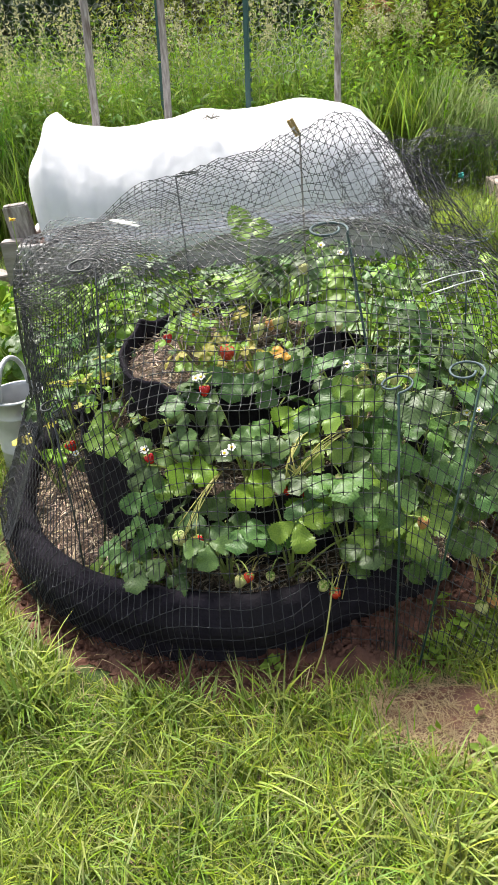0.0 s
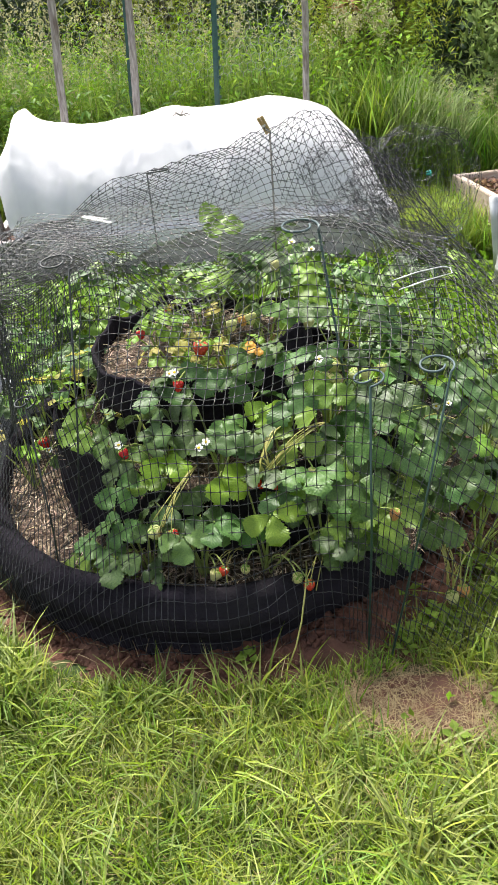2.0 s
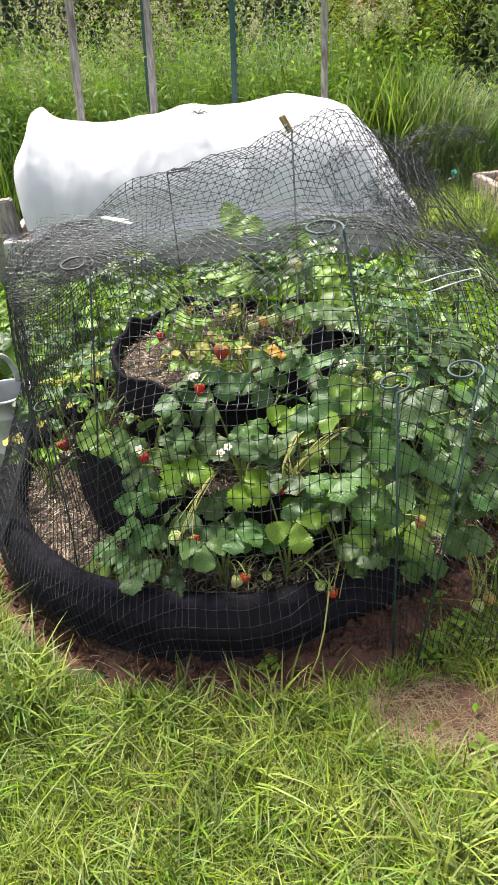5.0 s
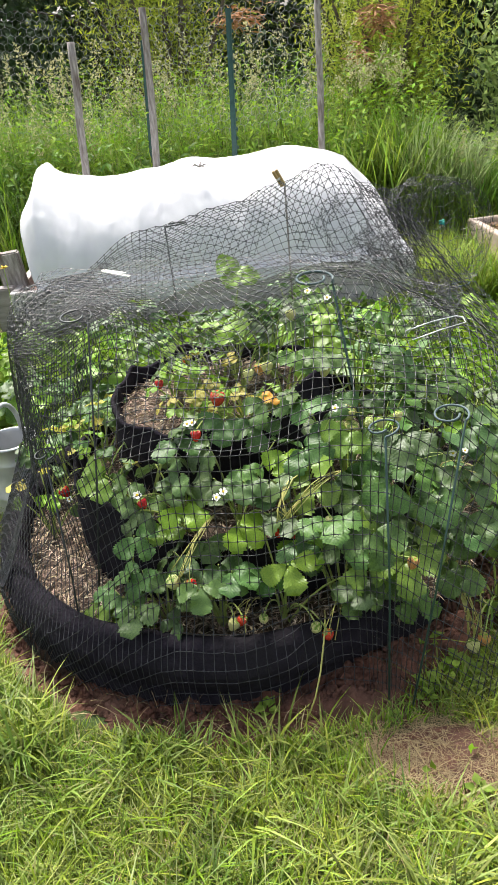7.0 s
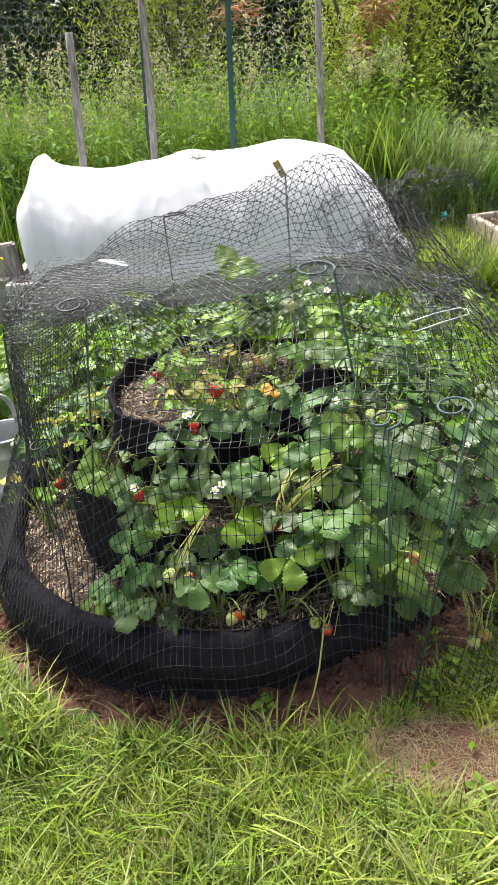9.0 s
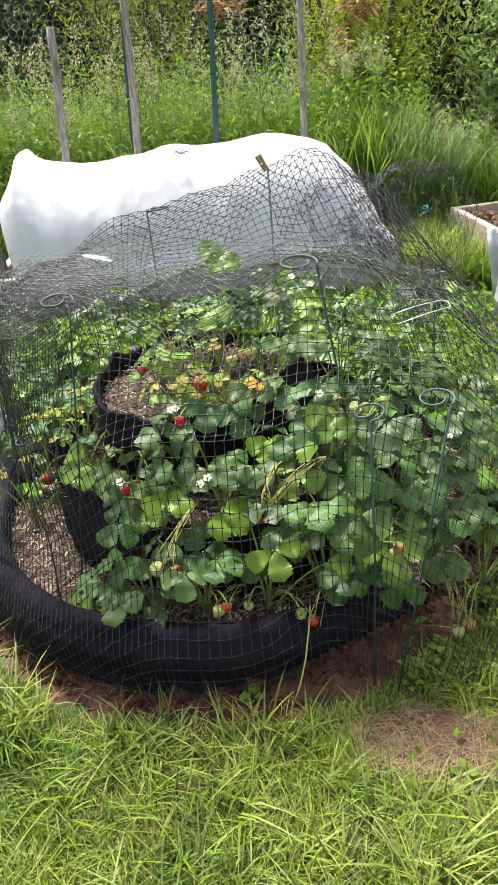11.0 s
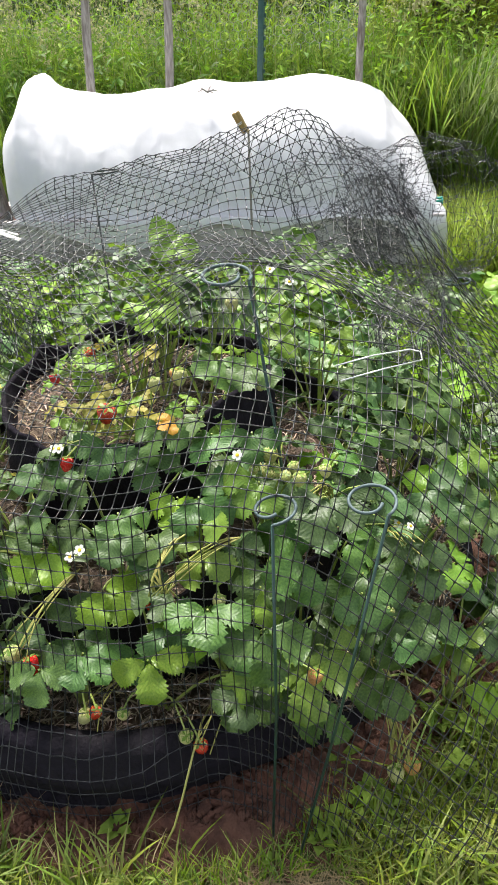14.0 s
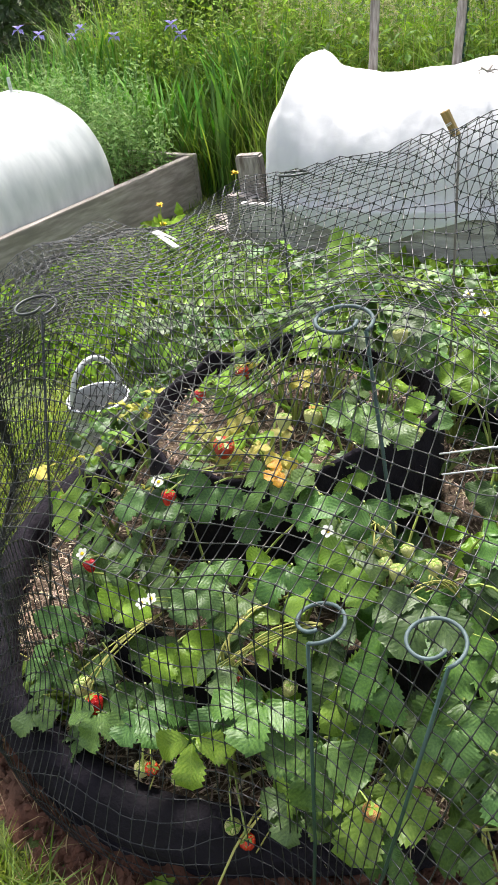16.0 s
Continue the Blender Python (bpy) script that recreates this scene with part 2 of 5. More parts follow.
def blades(base, height, width, lean, heading, segs=3, curl=1.0):
    """Grass blades as tapering strips. All arguments are arrays of one length; returns verts and faces."""
    n = len(base)
    t = np.linspace(0, 1, segs + 1)
    out = np.stack([np.cos(heading), np.sin(heading), np.zeros(n)], 1)
    side = np.stack([-np.sin(heading), np.cos(heading), np.zeros(n)], 1)
    rows = []
    for k in t:
        bend = lean * k ** (1 + curl)
        c = base + out * (bend * height)[:, None] + np.array([0, 0, 1]) * (height * (k - 0.35 * lean * k * k))[:, None]
        w = width * (1 - k) ** 0.6 * (0.6 + 0.4 * min(1, 4 * k))
        if k < 1:
            rows += [c - side * w[:, None] / 2, c + side * w[:, None] / 2]
        else:
            rows += [c]
    v = np.stack(rows, 1)
    m = v.shape[1]
    faces = []
    off = (np.arange(n) * m)[:, None]
    quads = np.concatenate([np.array([[2 * i, 2 * i + 1, 2 * i + 3, 2 * i + 2]]) + off for i in range(segs - 1)], 0) if segs > 1 else None
    tri = np.array([[2 * segs - 2, 2 * segs - 1, 2 * segs]]) + off
    return v.reshape(-1, 3), (quads.tolist() if quads is not None else []) + tri.tolist()


def leaf_quads(pos, direction, normal, length, width, fold=0.15):
    """Many folded pointed leaves of four triangles each."""
    d = direction / np.linalg.norm(direction, axis=1, keepdims=True)
    s = np.cross(d, normal)
    s /= np.linalg.norm(s, axis=1, keepdims=True) + 1e-9
    nn = np.cross(s, d)
    L, W = length[:, None], width[:, None]
    v = np.stack([pos, pos + d * L * 0.45 + s * W / 2 + nn * W * fold, pos + d * L - nn * L * 0.12, pos + d * L * 0.45 - s * W / 2 + nn * W * fold, pos + d * L * 0.5], 1)
    off = (np.arange(len(pos)) * 5)[:, None]
    f = np.concatenate([np.array([[0, 1, 4]]) + off, np.array([[1, 2, 4]]) + off, np.array([[2, 3, 4]]) + off, np.array([[3, 0, 4]]) + off])
    return v.reshape(-1, 3), f


def unit_random(n, up=0.0):
    v = rng.normal(size=(n, 3))
    v[:, 2] += up
    return v / np.linalg.norm(v, axis=1, keepdims=True)


def stuff(name, parts, material, label, category, smooth=False):
    """Joins several (verts, faces) into one object that nobody could count."""
    vs, fs, o = [], [], 0
    for v, f in parts:
        f = f.tolist() if isinstance(f, np.ndarray) else f
        fs += [[i + o for i in q] for q in f] if o else list(f)
        vs.append(v)
        o += len(v)
    ob = mesh_object(name, np.concatenate(vs), fs, material, smooth=smooth)
    return tagged(ob, label, category, kind="stuff")

# ---- ground ----
BED = (-0.12, 0.79)          # middle of the tiered strawberry bed


def bare(x, y):
    """How bare the ground is: the dug margin round the bed and a scuffed patch of lawn."""
    r = math.hypot(x - BED[0], y - BED[1])
    a = max(0.0, 1 - abs(r - 0.78) / 0.10)
    a = max(a, 1.1 - math.hypot((x - 0.40) / 0.15, (y - 0.19) / 0.11))
    a = max(a, 1.1 - math.hypot((x - 0.12) / 0.30, (y - 0.02) / 0.09))
    ang = math.degrees(math.atan2(y - BED[1], x - BED[0]))
    if -140 < ang < -20:
        a = max(a, min(1.0, (0.90 + 0.02 * noise.noise((x * 5, y * 5, 8)) + (-0.03 if ang > -62 else 0) - r) / 0.03))
    p = 1.9 - math.hypot((x - 0.42) / 0.14, (y + 0.13) / 0.075)
    q = 1.1 - math.hypot((x - 0.95) / 0.22, (y - 2.75) / 0.35)
    return max(0, min(0.97, max(a * 1.5, p, q) + 0.5 * noise.noise((x * 9, y * 9, 0))))


def ground_z(x, y):
    return 0.02 * noise.noise((x * 1.1, y * 1.1, 3)) + 0.008 * noise.noise((x * 6, y * 6, 7))


def sheet(x0, x1, y0, y1, step):
    nx, ny = int((x1 - x0) / step), int((y1 - y0) / step)
    vs = [(x0 + (x1 - x0) * i / nx, y0 + (y1 - y0) * j / ny) for j in range(ny + 1) for i in range(nx + 1)]
    fs = [(j * (nx + 1) + i, j * (nx + 1) + i + 1, (j + 1) * (nx + 1) + i + 1, (j + 1) * (nx + 1) + i) for j in range(ny) for i in range(nx)]
    return vs, fs


xs = sorted({round(v, 3) for v in np.concatenate([np.linspace(-2.0, 2.0, 81), np.linspace(-8, 8, 41), np.linspace(-60, 60, 13), np.linspace(-400, 400, 5)])})
ys = sorted({round(v, 3) for v in np.concatenate([np.linspace(-2.0, 2.0, 81), np.linspace(-8, 12, 51), np.linspace(-60, 60, 13), np.linspace(-400, 400, 5)])})
gv = [(x, y, ground_z(x, y)) for y in ys for x in xs]
gf = [(j * len(xs) + i, j * len(xs) + i + 1, (j + 1) * len(xs) + i + 1, (j + 1) * len(xs) + i) for j in range(len(ys) - 1) for i in range(len(xs) - 1)]
ground = mesh_object("ground", gv, gf, M["turf"], smooth=True)
tagged(ground, "mown lawn turf with worn thin places", "ground", kind="structure")

# dug soil margin round the bed, a crumbly low collar, heaped up where the fabric ring dives under
def soil_heap(a, k):
    return 0.05 * max(0.0, math.cos(a + radians(36))) ** 6 * math.sin(math.pi * k * 1.3) if k < 0.77 else 0.0


sv, sf = [], []
NA, NR = 360, 20
for i in range(NA):
    a = 2 * math.pi * i / NA
    wide = 0.06 + 0.03 * noise.noise((math.cos(a) * 2, math.sin(a) * 2, 1)) + 0.05 * max(0, math.cos(a - radians(-38))) ** 4 + 0.06 * max(0, math.cos(a - radians(-80))) ** 4
    for k in range(NR):
        r = 0.62 + (0.18 + wide) * k / (NR - 1)
        x, y = BED[0] + r * math.cos(a), BED[1] + r * math.sin(a)
        z = ground_z(x, y) + soil_heap(a, k / (NR - 1)) + (0.03 * (1 - (k / (NR - 1)) ** 2) - 0.006) + (0.020 * noise.noise((x * 22, y * 22, 2)) + 0.012 * noise.noise((x * 55, y * 55, 6)) + 0.006 * noise.noise((x * 120, y * 120, 1))) * (1 if k < NR - 1 else 0)
        sv.append((x, y, z))
for i in range(NA):
    for k in range(NR - 1):
        sf.append((i * NR + k, i * NR + k + 1, (i + 1) % NA * NR + k + 1, (i + 1) % NA * NR + k))
margin = mesh_object("soil_margin", sv, sf, M["soil"], smooth=True)
tagged(margin, "crumbly red-brown dug soil round the bed", "soil", kind="structure")

# lawn
def lawn_points(n, x0, x1, y0, y1, keep=lambda x, y: True):
    p = np.stack([rng.uniform(x0, x1, n), rng.uniform(y0, y1, n)], 1)
    ok = np.array([keep(x, y) and rng.random() > bare(x, y) * 1.05 for x, y in p])
    p = p[ok]
    return np.column_stack([p, [ground_z(x, y) - 0.004 for x, y in p]])


def outside(x, y):
    return math.hypot(x - BED[0], y - BED[1]) > 0.84


def lawn(n, area, hmin, hmax, wid, lean, keep=outside, clump=0.0):
    b = lawn_points(n, *area, keep)
    k = len(b)
    nz = np.array([noise.noise((x * 3.3, y * 3.3, 5)) for x, y, z in b])
    h = rng.uniform(hmin, hmax, k) * (1 + 0.7 * np.clip(nz, -0.6, 1)) * (0.7 + 0.6 * rng.random(k) ** 3)
    head = rng.uniform(0, 2 * np.pi, k) * (1 - clump) + clump * (nz * 5 - 0.6)
    return blades(b, h, wid * (0.6 + 0.7 * rng.random(k)), rng.uniform(0.2, lean, k), head, 3)


def clear_lawn(x, y):
    """Lawn proper, off the dug soil and the scuffed patch."""
    return math.hypot(x - BED[0], y - BED[1]) > 0.95 and math.hypot((x - 0.42) / 0.24, (y + 0.13) / 0.13) > 1


def tufts(n, per, area, hmin, hmax, wid, keep=clear_lawn, spread=0.02, lean=1.3):
    """Coarse grass in tufts: the blades of one tuft arch out of one root and lean much the same way."""
    c = lawn_points(n, *area, keep)
    m = len(c)
    head = rng.uniform(0, 2 * np.pi, m)
    size = rng.uniform(hmin, hmax, m)
    b = np.repeat(c, per, 0)
    k = len(b)
    b[:, :2] += rng.normal(size=(k, 2)) * spread
    h = np.repeat(size, per) * rng.uniform(0.5, 1.15, k)
    return blades(b, h, wid * rng.uniform(0.55, 1.3, k), rng.uniform(0.25, lean, k), np.repeat(head, per) + rng.normal(size=k) * 0.9, 4, 0.8)


stuff("lawn_grass", [lawn(64000, (-1.2, 1.2, -0.66, 0.35), 0.028, 0.070, 0.0044, 1.0, clump=0.35),
                     tufts(1000, 12, (-1.25, 1.35, -0.72, 0.3), 0.06, 0.12, 0.0052, lean=1.6),
                     lawn(16000, (-1.5, -0.5, -0.2, 1.6), 0.05, 0.13, 0.0048, 0.9),
                     lawn(9000, (-3.5, -0.9, 0.6, 3.6), 0.04, 0.09, 0.006, 0.9),
                     lawn(5000, (-2.2, 2.4, -2.4, -0.7), 0.04, 0.09, 0.005, 1.1)], M["grass"], "yellow-green lawn grass, uneven and unmown", "grass")
stuff("side_lawn", [lawn(16000, (0.35, 2.4, 0.0, 3.2), 0.035, 0.08, 0.005, 0.9), lawn(7000, (0.45, 2.6, 2.9, 4.15), 0.10, 0.26, 0.009, 0.9)],
      M["fresh"], "fresh bright green lawn beside the planter", "grass")
stuff("coarse_grass", [tufts(170, 12, (-1.2, 1.3, -0.72, 0.2), 0.09, 0.17, 0.0075, lean=1.5),
                       tufts(170, 12, (0.35, 1.3, -0.70, -0.25), 0.08, 0.15, 0.007, lean=1.5),
                       tufts(75, 13, (-0.95, -0.50, -0.20, 0.16), 0.13, 0.24, 0.0078, spread=0.03),
                       tufts(30, 8, (-0.34, 0.16, -0.13, -0.08), 0.10, 0.17, 0.0072, lambda x, y: True, lean=1.0),
                       tufts(110, 10, (0.40, 1.0, -0.10, 0.40), 0.07, 0.15, 0.0065, lambda x, y: math.hypot(x - BED[0], y - BED[1]) > 0.84)], M["blade"], "broad-bladed coarse grass in tufts, leaning over the lawn", "grass")

# clods on the dug soil
cv, cf = [], []
ico = bmesh.new()
bmesh.ops.create_icosphere(ico, subdivisions=1, radius=1)
iv_ = np.array([v.co[:] for v in ico.verts])
if_ = [[v.index for v in f.verts] for f in ico.faces]
ico.free()
for k in range(6200):
    a = rng.uniform(0, 2 * np.pi)
    if rng.random() < 0.75:
        a = rng.uniform(radians(-150), radians(-5))
    r = 0.79 + abs(rng.normal()) * 0.05 + (0.07 * rng.random() if -1.2 < a < -0.3 else 0)
    if k > 3800:                                            # crumbs on the heap
        a, r = radians(rng.uniform(-70, 5)), rng.uniform(0.64, 0.93)
    x, y = BED[0] + r * math.cos(a), BED[1] + r * math.sin(a)
    s_ = 0.0022 + (0.014 if k > 3800 else 0.012) * rng.random() ** 3
    v = iv_ * s_ * rng.uniform(0.6, 1.2, 3) * (1 + 0.25 * rng.normal(size=(len(iv_), 1)))
    cf += [[i + len(iv_) * k for i in f] for f in if_]
    cv.append(v + np.array([x, y, ground_z(x, y) + soil_heap(a, (r - 0.62) / 0.30) + 0.022 + s_ * 0.3 - 0.03 * min(1, max(0, (r - 0.75) / 0.12))]))
clods = mesh_object("soil_clods", np.concatenate(cv), cf, M["soil"])
tagged(clods, "crumbs and clods of red-brown soil", "soil", kind="stuff")

# scuffed brown patch in the lawn with dead grass lying on it
pv, pf = [(0.42, -0.13, ground_z(0.42, -0.13) + 0.006)], []
for k in range(48):
    a = 2 * math.pi * k / 48
    for j in range(1, 7):
        r = j / 6 * (1 + 0.25 * noise.noise((math.cos(a) * 2, math.sin(a) * 2, 3)))
        x, y = 0.42 + 0.19 * r * math.cos(a), -0.13 + 0.10 * r * math.sin(a)
        pv.append((x, y, ground_z(x, y) + (0.006 if j < 6 else -0.004) + 0.003 * noise.noise((x * 40, y * 40, 0))))
for k in range(48):
    a, b = 1 + k * 6, 1 + (k + 1) % 48 * 6
    pf.append((0, a, b))
    pf += [(a + j, a + j + 1, b + j + 1, b + j) for j in range(5)]
patch = mesh_object("bare_patch", pv, pf, M["soil"], smooth=True)
tagged(patch, "scuffed bare brown patch in the lawn", "soil", kind="structure")
n = 3400
rr, aa = np.sqrt(rng.random(n)) * 1.25, rng.uniform(0, 6.283, n)
base = np.column_stack([0.42 + 0.19 * rr * np.cos(aa), -0.13 + 0.10 * rr * np.sin(aa), np.full(n, 0.004)])
thatch = [blades(base, rng.uniform(0.012, 0.045, n), rng.uniform(0.001, 0.0022, n), rng.uniform(1.2, 2.4, n), rng.uniform(0, 6.283, n), 3)]
b = lawn_points(6500, -1.2, 1.2, -0.66, 0.3, outside)
thatch.append(blades(b, rng.uniform(0.02, 0.06, len(b)), rng.uniform(0.0015, 0.003, len(b)), rng.uniform(0.6, 2.0, len(b)), rng.uniform(0, 6.283, len(b)), 3))
n = 130
aa, rr = rng.uniform(radians(-150), radians(-15), n), 0.80 + rng.random(n) * 0.14
base = np.column_stack([BED[0] + rr * np.cos(aa), BED[1] + rr * np.sin(aa), np.full(n, 0.02)])
thatch.append(blades(base, rng.uniform(0.02, 0.07, n), rng.uniform(0.0015, 0.003, n), rng.uniform(1.2, 2.6, n), rng.uniform(0, 6.283, n), 3))
stuff("dead_grass", thatch, M["dry"], "straw-coloured dead grass lying in the lawn", "dead grass")

# ---- tiered strawberry bed ----
def ring_swell(a):
    """How far the lowest ring strays from round: fuller on the south-west, drawn in where it dives into the soil."""
    def near(c, w):
        return math.exp(-(((math.degrees(a) - c + 180) % 360 - 180) / w) ** 2)
    return 0.016 * near(-118, 36) - 0.030 * near(-48, 26)


def tier(name, radius, z0, top, bulge, parent, label):
    """One ring of the fabric planter: a slack wall with a rolled, sagging rim and vertical puckers."""
    bm = bmesh.new()
    NAa = 120
    prof = []
    roll = 0.036 if bulge > 0.03 else 0.007
    h = top - z0
    for s in np.linspace(0, 1, 9 if bulge < 0.03 else 17):
        if bulge < 0.03:
            prof.append((radius + bulge * math.sin(math.pi * (0.15 + 0.8 * s)), z0 + h * s))
        else:                                                # a small roll at the foot, a crease, then the fat roll
            k = s / 0.36 if s < 0.36 else (s - 0.36) / 0.64
            w = math.sin(math.pi * (0.12 + 0.88 * k)) ** 0.6 * 0.62 if s < 0.36 else math.sin(math.pi * (0.04 + 0.72 * k)) ** 0.55
            prof.append((radius + bulge * max(0.0, w), z0 + h * s))
    K8 = len(prof) - 1
    for s in np.linspace(0.15, 1, 7):                       # rolled rim
        a = math.pi * s
        prof.append((prof[K8][0] - roll * (1 - math.cos(a)), top + roll * math.sin(a)))
    prof.append((prof[-1][0] - 0.012, top - 0.05))
    rings = []
    for i in range(NAa):
        a = 2 * math.pi * i / NAa
        c, s_ = math.cos(a), math.sin(a)
        sag = (0.02 if bulge > 0.03 else 0.045) * noise.noise((c * 1.7, s_ * 1.7, z0 * 5)) + (0.012 if bulge > 0.03 else 0.03) * noise.noise((c * 4, s_ * 4, z0 * 9))
        swell = ring_swell(a) if bulge > 0.03 else 0.0
        if bulge > 0.03:
            sag -= 0.16 * max(0.0, math.cos(a + radians(14))) ** 6
        if z0 > 0.2:
            sag += 0.075 * max(0.0, math.cos(a + 0.25)) ** 8
        row = []
        for k, (r, z) in enumerate(prof):
            t = min(1, k / K8)
            pk = (0.005 if bulge > 0.03 else 0.010) * noise.noise((c * 6, s_ * 6, z * 3)) + (0.006 if bulge > 0.03 else 0.012) * noise.noise((c * 2, s_ * 2, z * 20))
            if bulge > 0.03:
                pk -= 0.012 * max(0.0, 1 - abs(z - 0.075 - 0.03 * noise.noise((c * 2, s_ * 2, 7))) / 0.012) * max(0.0, noise.noise((c * 1.5, s_ * 1.5, 3)) + 0.5)
            row.append(bm.verts.new(((r + pk + swell) * c, (r + pk + swell) * s_, z + sag * t)))
        rings.append(row)
    for i in range(NAa):
        for k in range(len(prof) - 1):
            bm.faces.new((rings[i][k], rings[(i + 1) % NAa][k], rings[(i + 1) % NAa][k + 1], rings[i][k + 1]))
    return part(name, bm, M["fabric"], parent, label, smooth=True)


bed = empty("strawberry_planter", (BED[0], BED[1], 0), "three-tiered round planter of black fabric filled with mulched soil", "planter")
tier("lower_tier", 0.732, -0.02, 0.168, 0.052, bed, "bulging black fabric ring lying on the soil")
tier("middle_tier", 0.523, 0.10, 0.345, 0.012, bed, "slack black fabric wall")
top_ring = tier("upper_tier", 0.325, 0.30, 0.530, 0.010, bed, "slack black fabric wall")
top_ring.location = (-0.06, 0.04, 0)


def mulch_disc(name, r_out, z, parent):
    bm = bmesh.new()
    rr, n = np.linspace(0.02, r_out, 16), 72
    rows = [[bm.verts.new((r * math.cos(2 * math.pi * k / n), r * math.sin(2 * math.pi * k / n),
                           z + 0.012 * noise.noise((r * math.cos(2 * math.pi * k / n) * 14, r * math.sin(2 * math.pi * k / n) * 14, z)))) for k in range(n)] for r in rr]
    for a, b in zip(rows, rows[1:]):
        for k in range(n):
            bm.faces.new((a[k], a[(k + 1) % n], b[(k + 1) % n], b[k]))
    bm.faces.new(rows[0][::-1])
    return part(name, bm, M["mulch"], parent, "soil strewn with dry straw and wood chips", smooth=True)


mulch_disc("lower_soil", 0.745, 0.128, bed)
mulch_disc("middle_soil", 0.52, 0.290, bed)
mulch_disc("upper_soil", 0.32, 0.475, bed).location = (-0.06, 0.04, 0)

# straw and chips on the soil of each tier
sp = []
for r0, r1, z, n in ((0.54, 0.745, 0.135, 10000), (0.30, 0.515, 0.297, 3600), (0.0, 0.30, 0.484, 3000)):
    rad = np.sqrt(rng.uniform(r0 * r0, r1 * r1, n))
    a = rng.uniform(0, 2 * np.pi, n)
    ox, oy = (-0.06, 0.04) if z > 0.4 else (0, 0)
    pos = np.column_stack([BED[0] + ox + rad * np.cos(a), BED[1] + oy + rad * np.sin(a), z + rng.uniform(0.0, 0.014, n)])
    d = unit_random(n)
    d[:, 2] *= 0.25
    sp.append(leaf_quads(pos, d, np.tile([0.0, 0.0, 1.0], (n, 1)) + 0.5 * rng.normal(size=(n, 3)), rng.uniform(0.010, 0.052, n), rng.uniform(0.0014, 0.006, n), 0.3))
stuff("straw_mulch", sp, M["straw"], "dry straw and bark chips strewn over the planter soil", "mulch")


# ---- raised bed with the row cover ----
def board(name, p, q, z0, z1, thick, material, parent, label=""):
    """An upright plank between two points of the plan."""
    p, q = Vector((*p, 0)), Vector((*q, 0))
    d = q - p
    bm = box(d.length, thick, z1 - z0, 0.004)
    for v in bm.verts:
        v.co.z += 0.004 * noise.noise((v.co.x * 3, p.x, p.y))
    ob = part(name, bm, material, parent, label)
    ob.matrix_local = Matrix.Translation((*((p + q) / 2).xy, z0)) @ Matrix.Rotation(math.atan2(d.y, d.x), 4, "Z")
    return ob


def raised_bed(name, corners, h, rows, material, label, thick=0.045):
    root = empty(name, (0, 0, 0), label, "raised bed")
    for k in range(4):
        a, b = Vector(corners[k]), Vector(corners[(k + 1) % 4])
        d = (b - a).normalized() * thick * 0.5
        if k % 2:
            a, b = a + d * 1.05, b - d * 1.05
        else:
            a, b = a - d, b + d
        for r in range(rows):
            board("board", a, b, -0.02 + (h + 0.02) * r / rows, -0.02 + (h + 0.02) * (r + 1) / rows - 0.004, thick, material, root)
    vs = [(*(Vector(c) * 0.98 + (Vector(corners[0]) + Vector(corners[2])) * 0.01), h - 0.06) for c in corners]
    mesh_object("bed_soil", vs, [(0, 1, 2, 3)], M["soil"], root)
    return root


A, Bc = Vector((-1.66, 2.83)), Vector((0.52, 3.10))        # front edge of the covered bed
along = (Bc - A).normalized()
deep = Vector((-along.y, along.x))
corners = [tuple(A), tuple(Bc), tuple(Bc + deep * 1.15), tuple(A + deep * 1.15)]
cbed = raised_bed("covered_bed", corners, 0.28, 1, M["board_pale"], "weathered grey timber raised bed under a white row cover")
LB = (Bc - A).length


def bump_at(u, c, w):
    return math.exp(-((u - c) / w) ** 2)


def cover_height(u, v):
    """Top of the cloth over hidden hoops; u along the bed, v across it, both 0 to 1."""
    ridge = 0.765 + 0.105 * math.exp(-abs(u - 0.075) / 0.03) + 0.035 * bump_at(u, 0.46, 0.06) + 0.045 * bump_at(u, 0.72, 0.12) - 0.02 * bump_at(u, 0.27, 0.1) - 0.10 * bump_at(u, 0.97, 0.12)
    arch = max(0.0, 1 - abs(2 * v - 1.0) ** 2.3) ** 0.55
    end = min(1, max(0, u / 0.075)) ** 0.35 * min(1, max(0, (1 - u) / 0.115)) ** 0.5
    return 0.27 + (ridge - 0.27) * arch * end


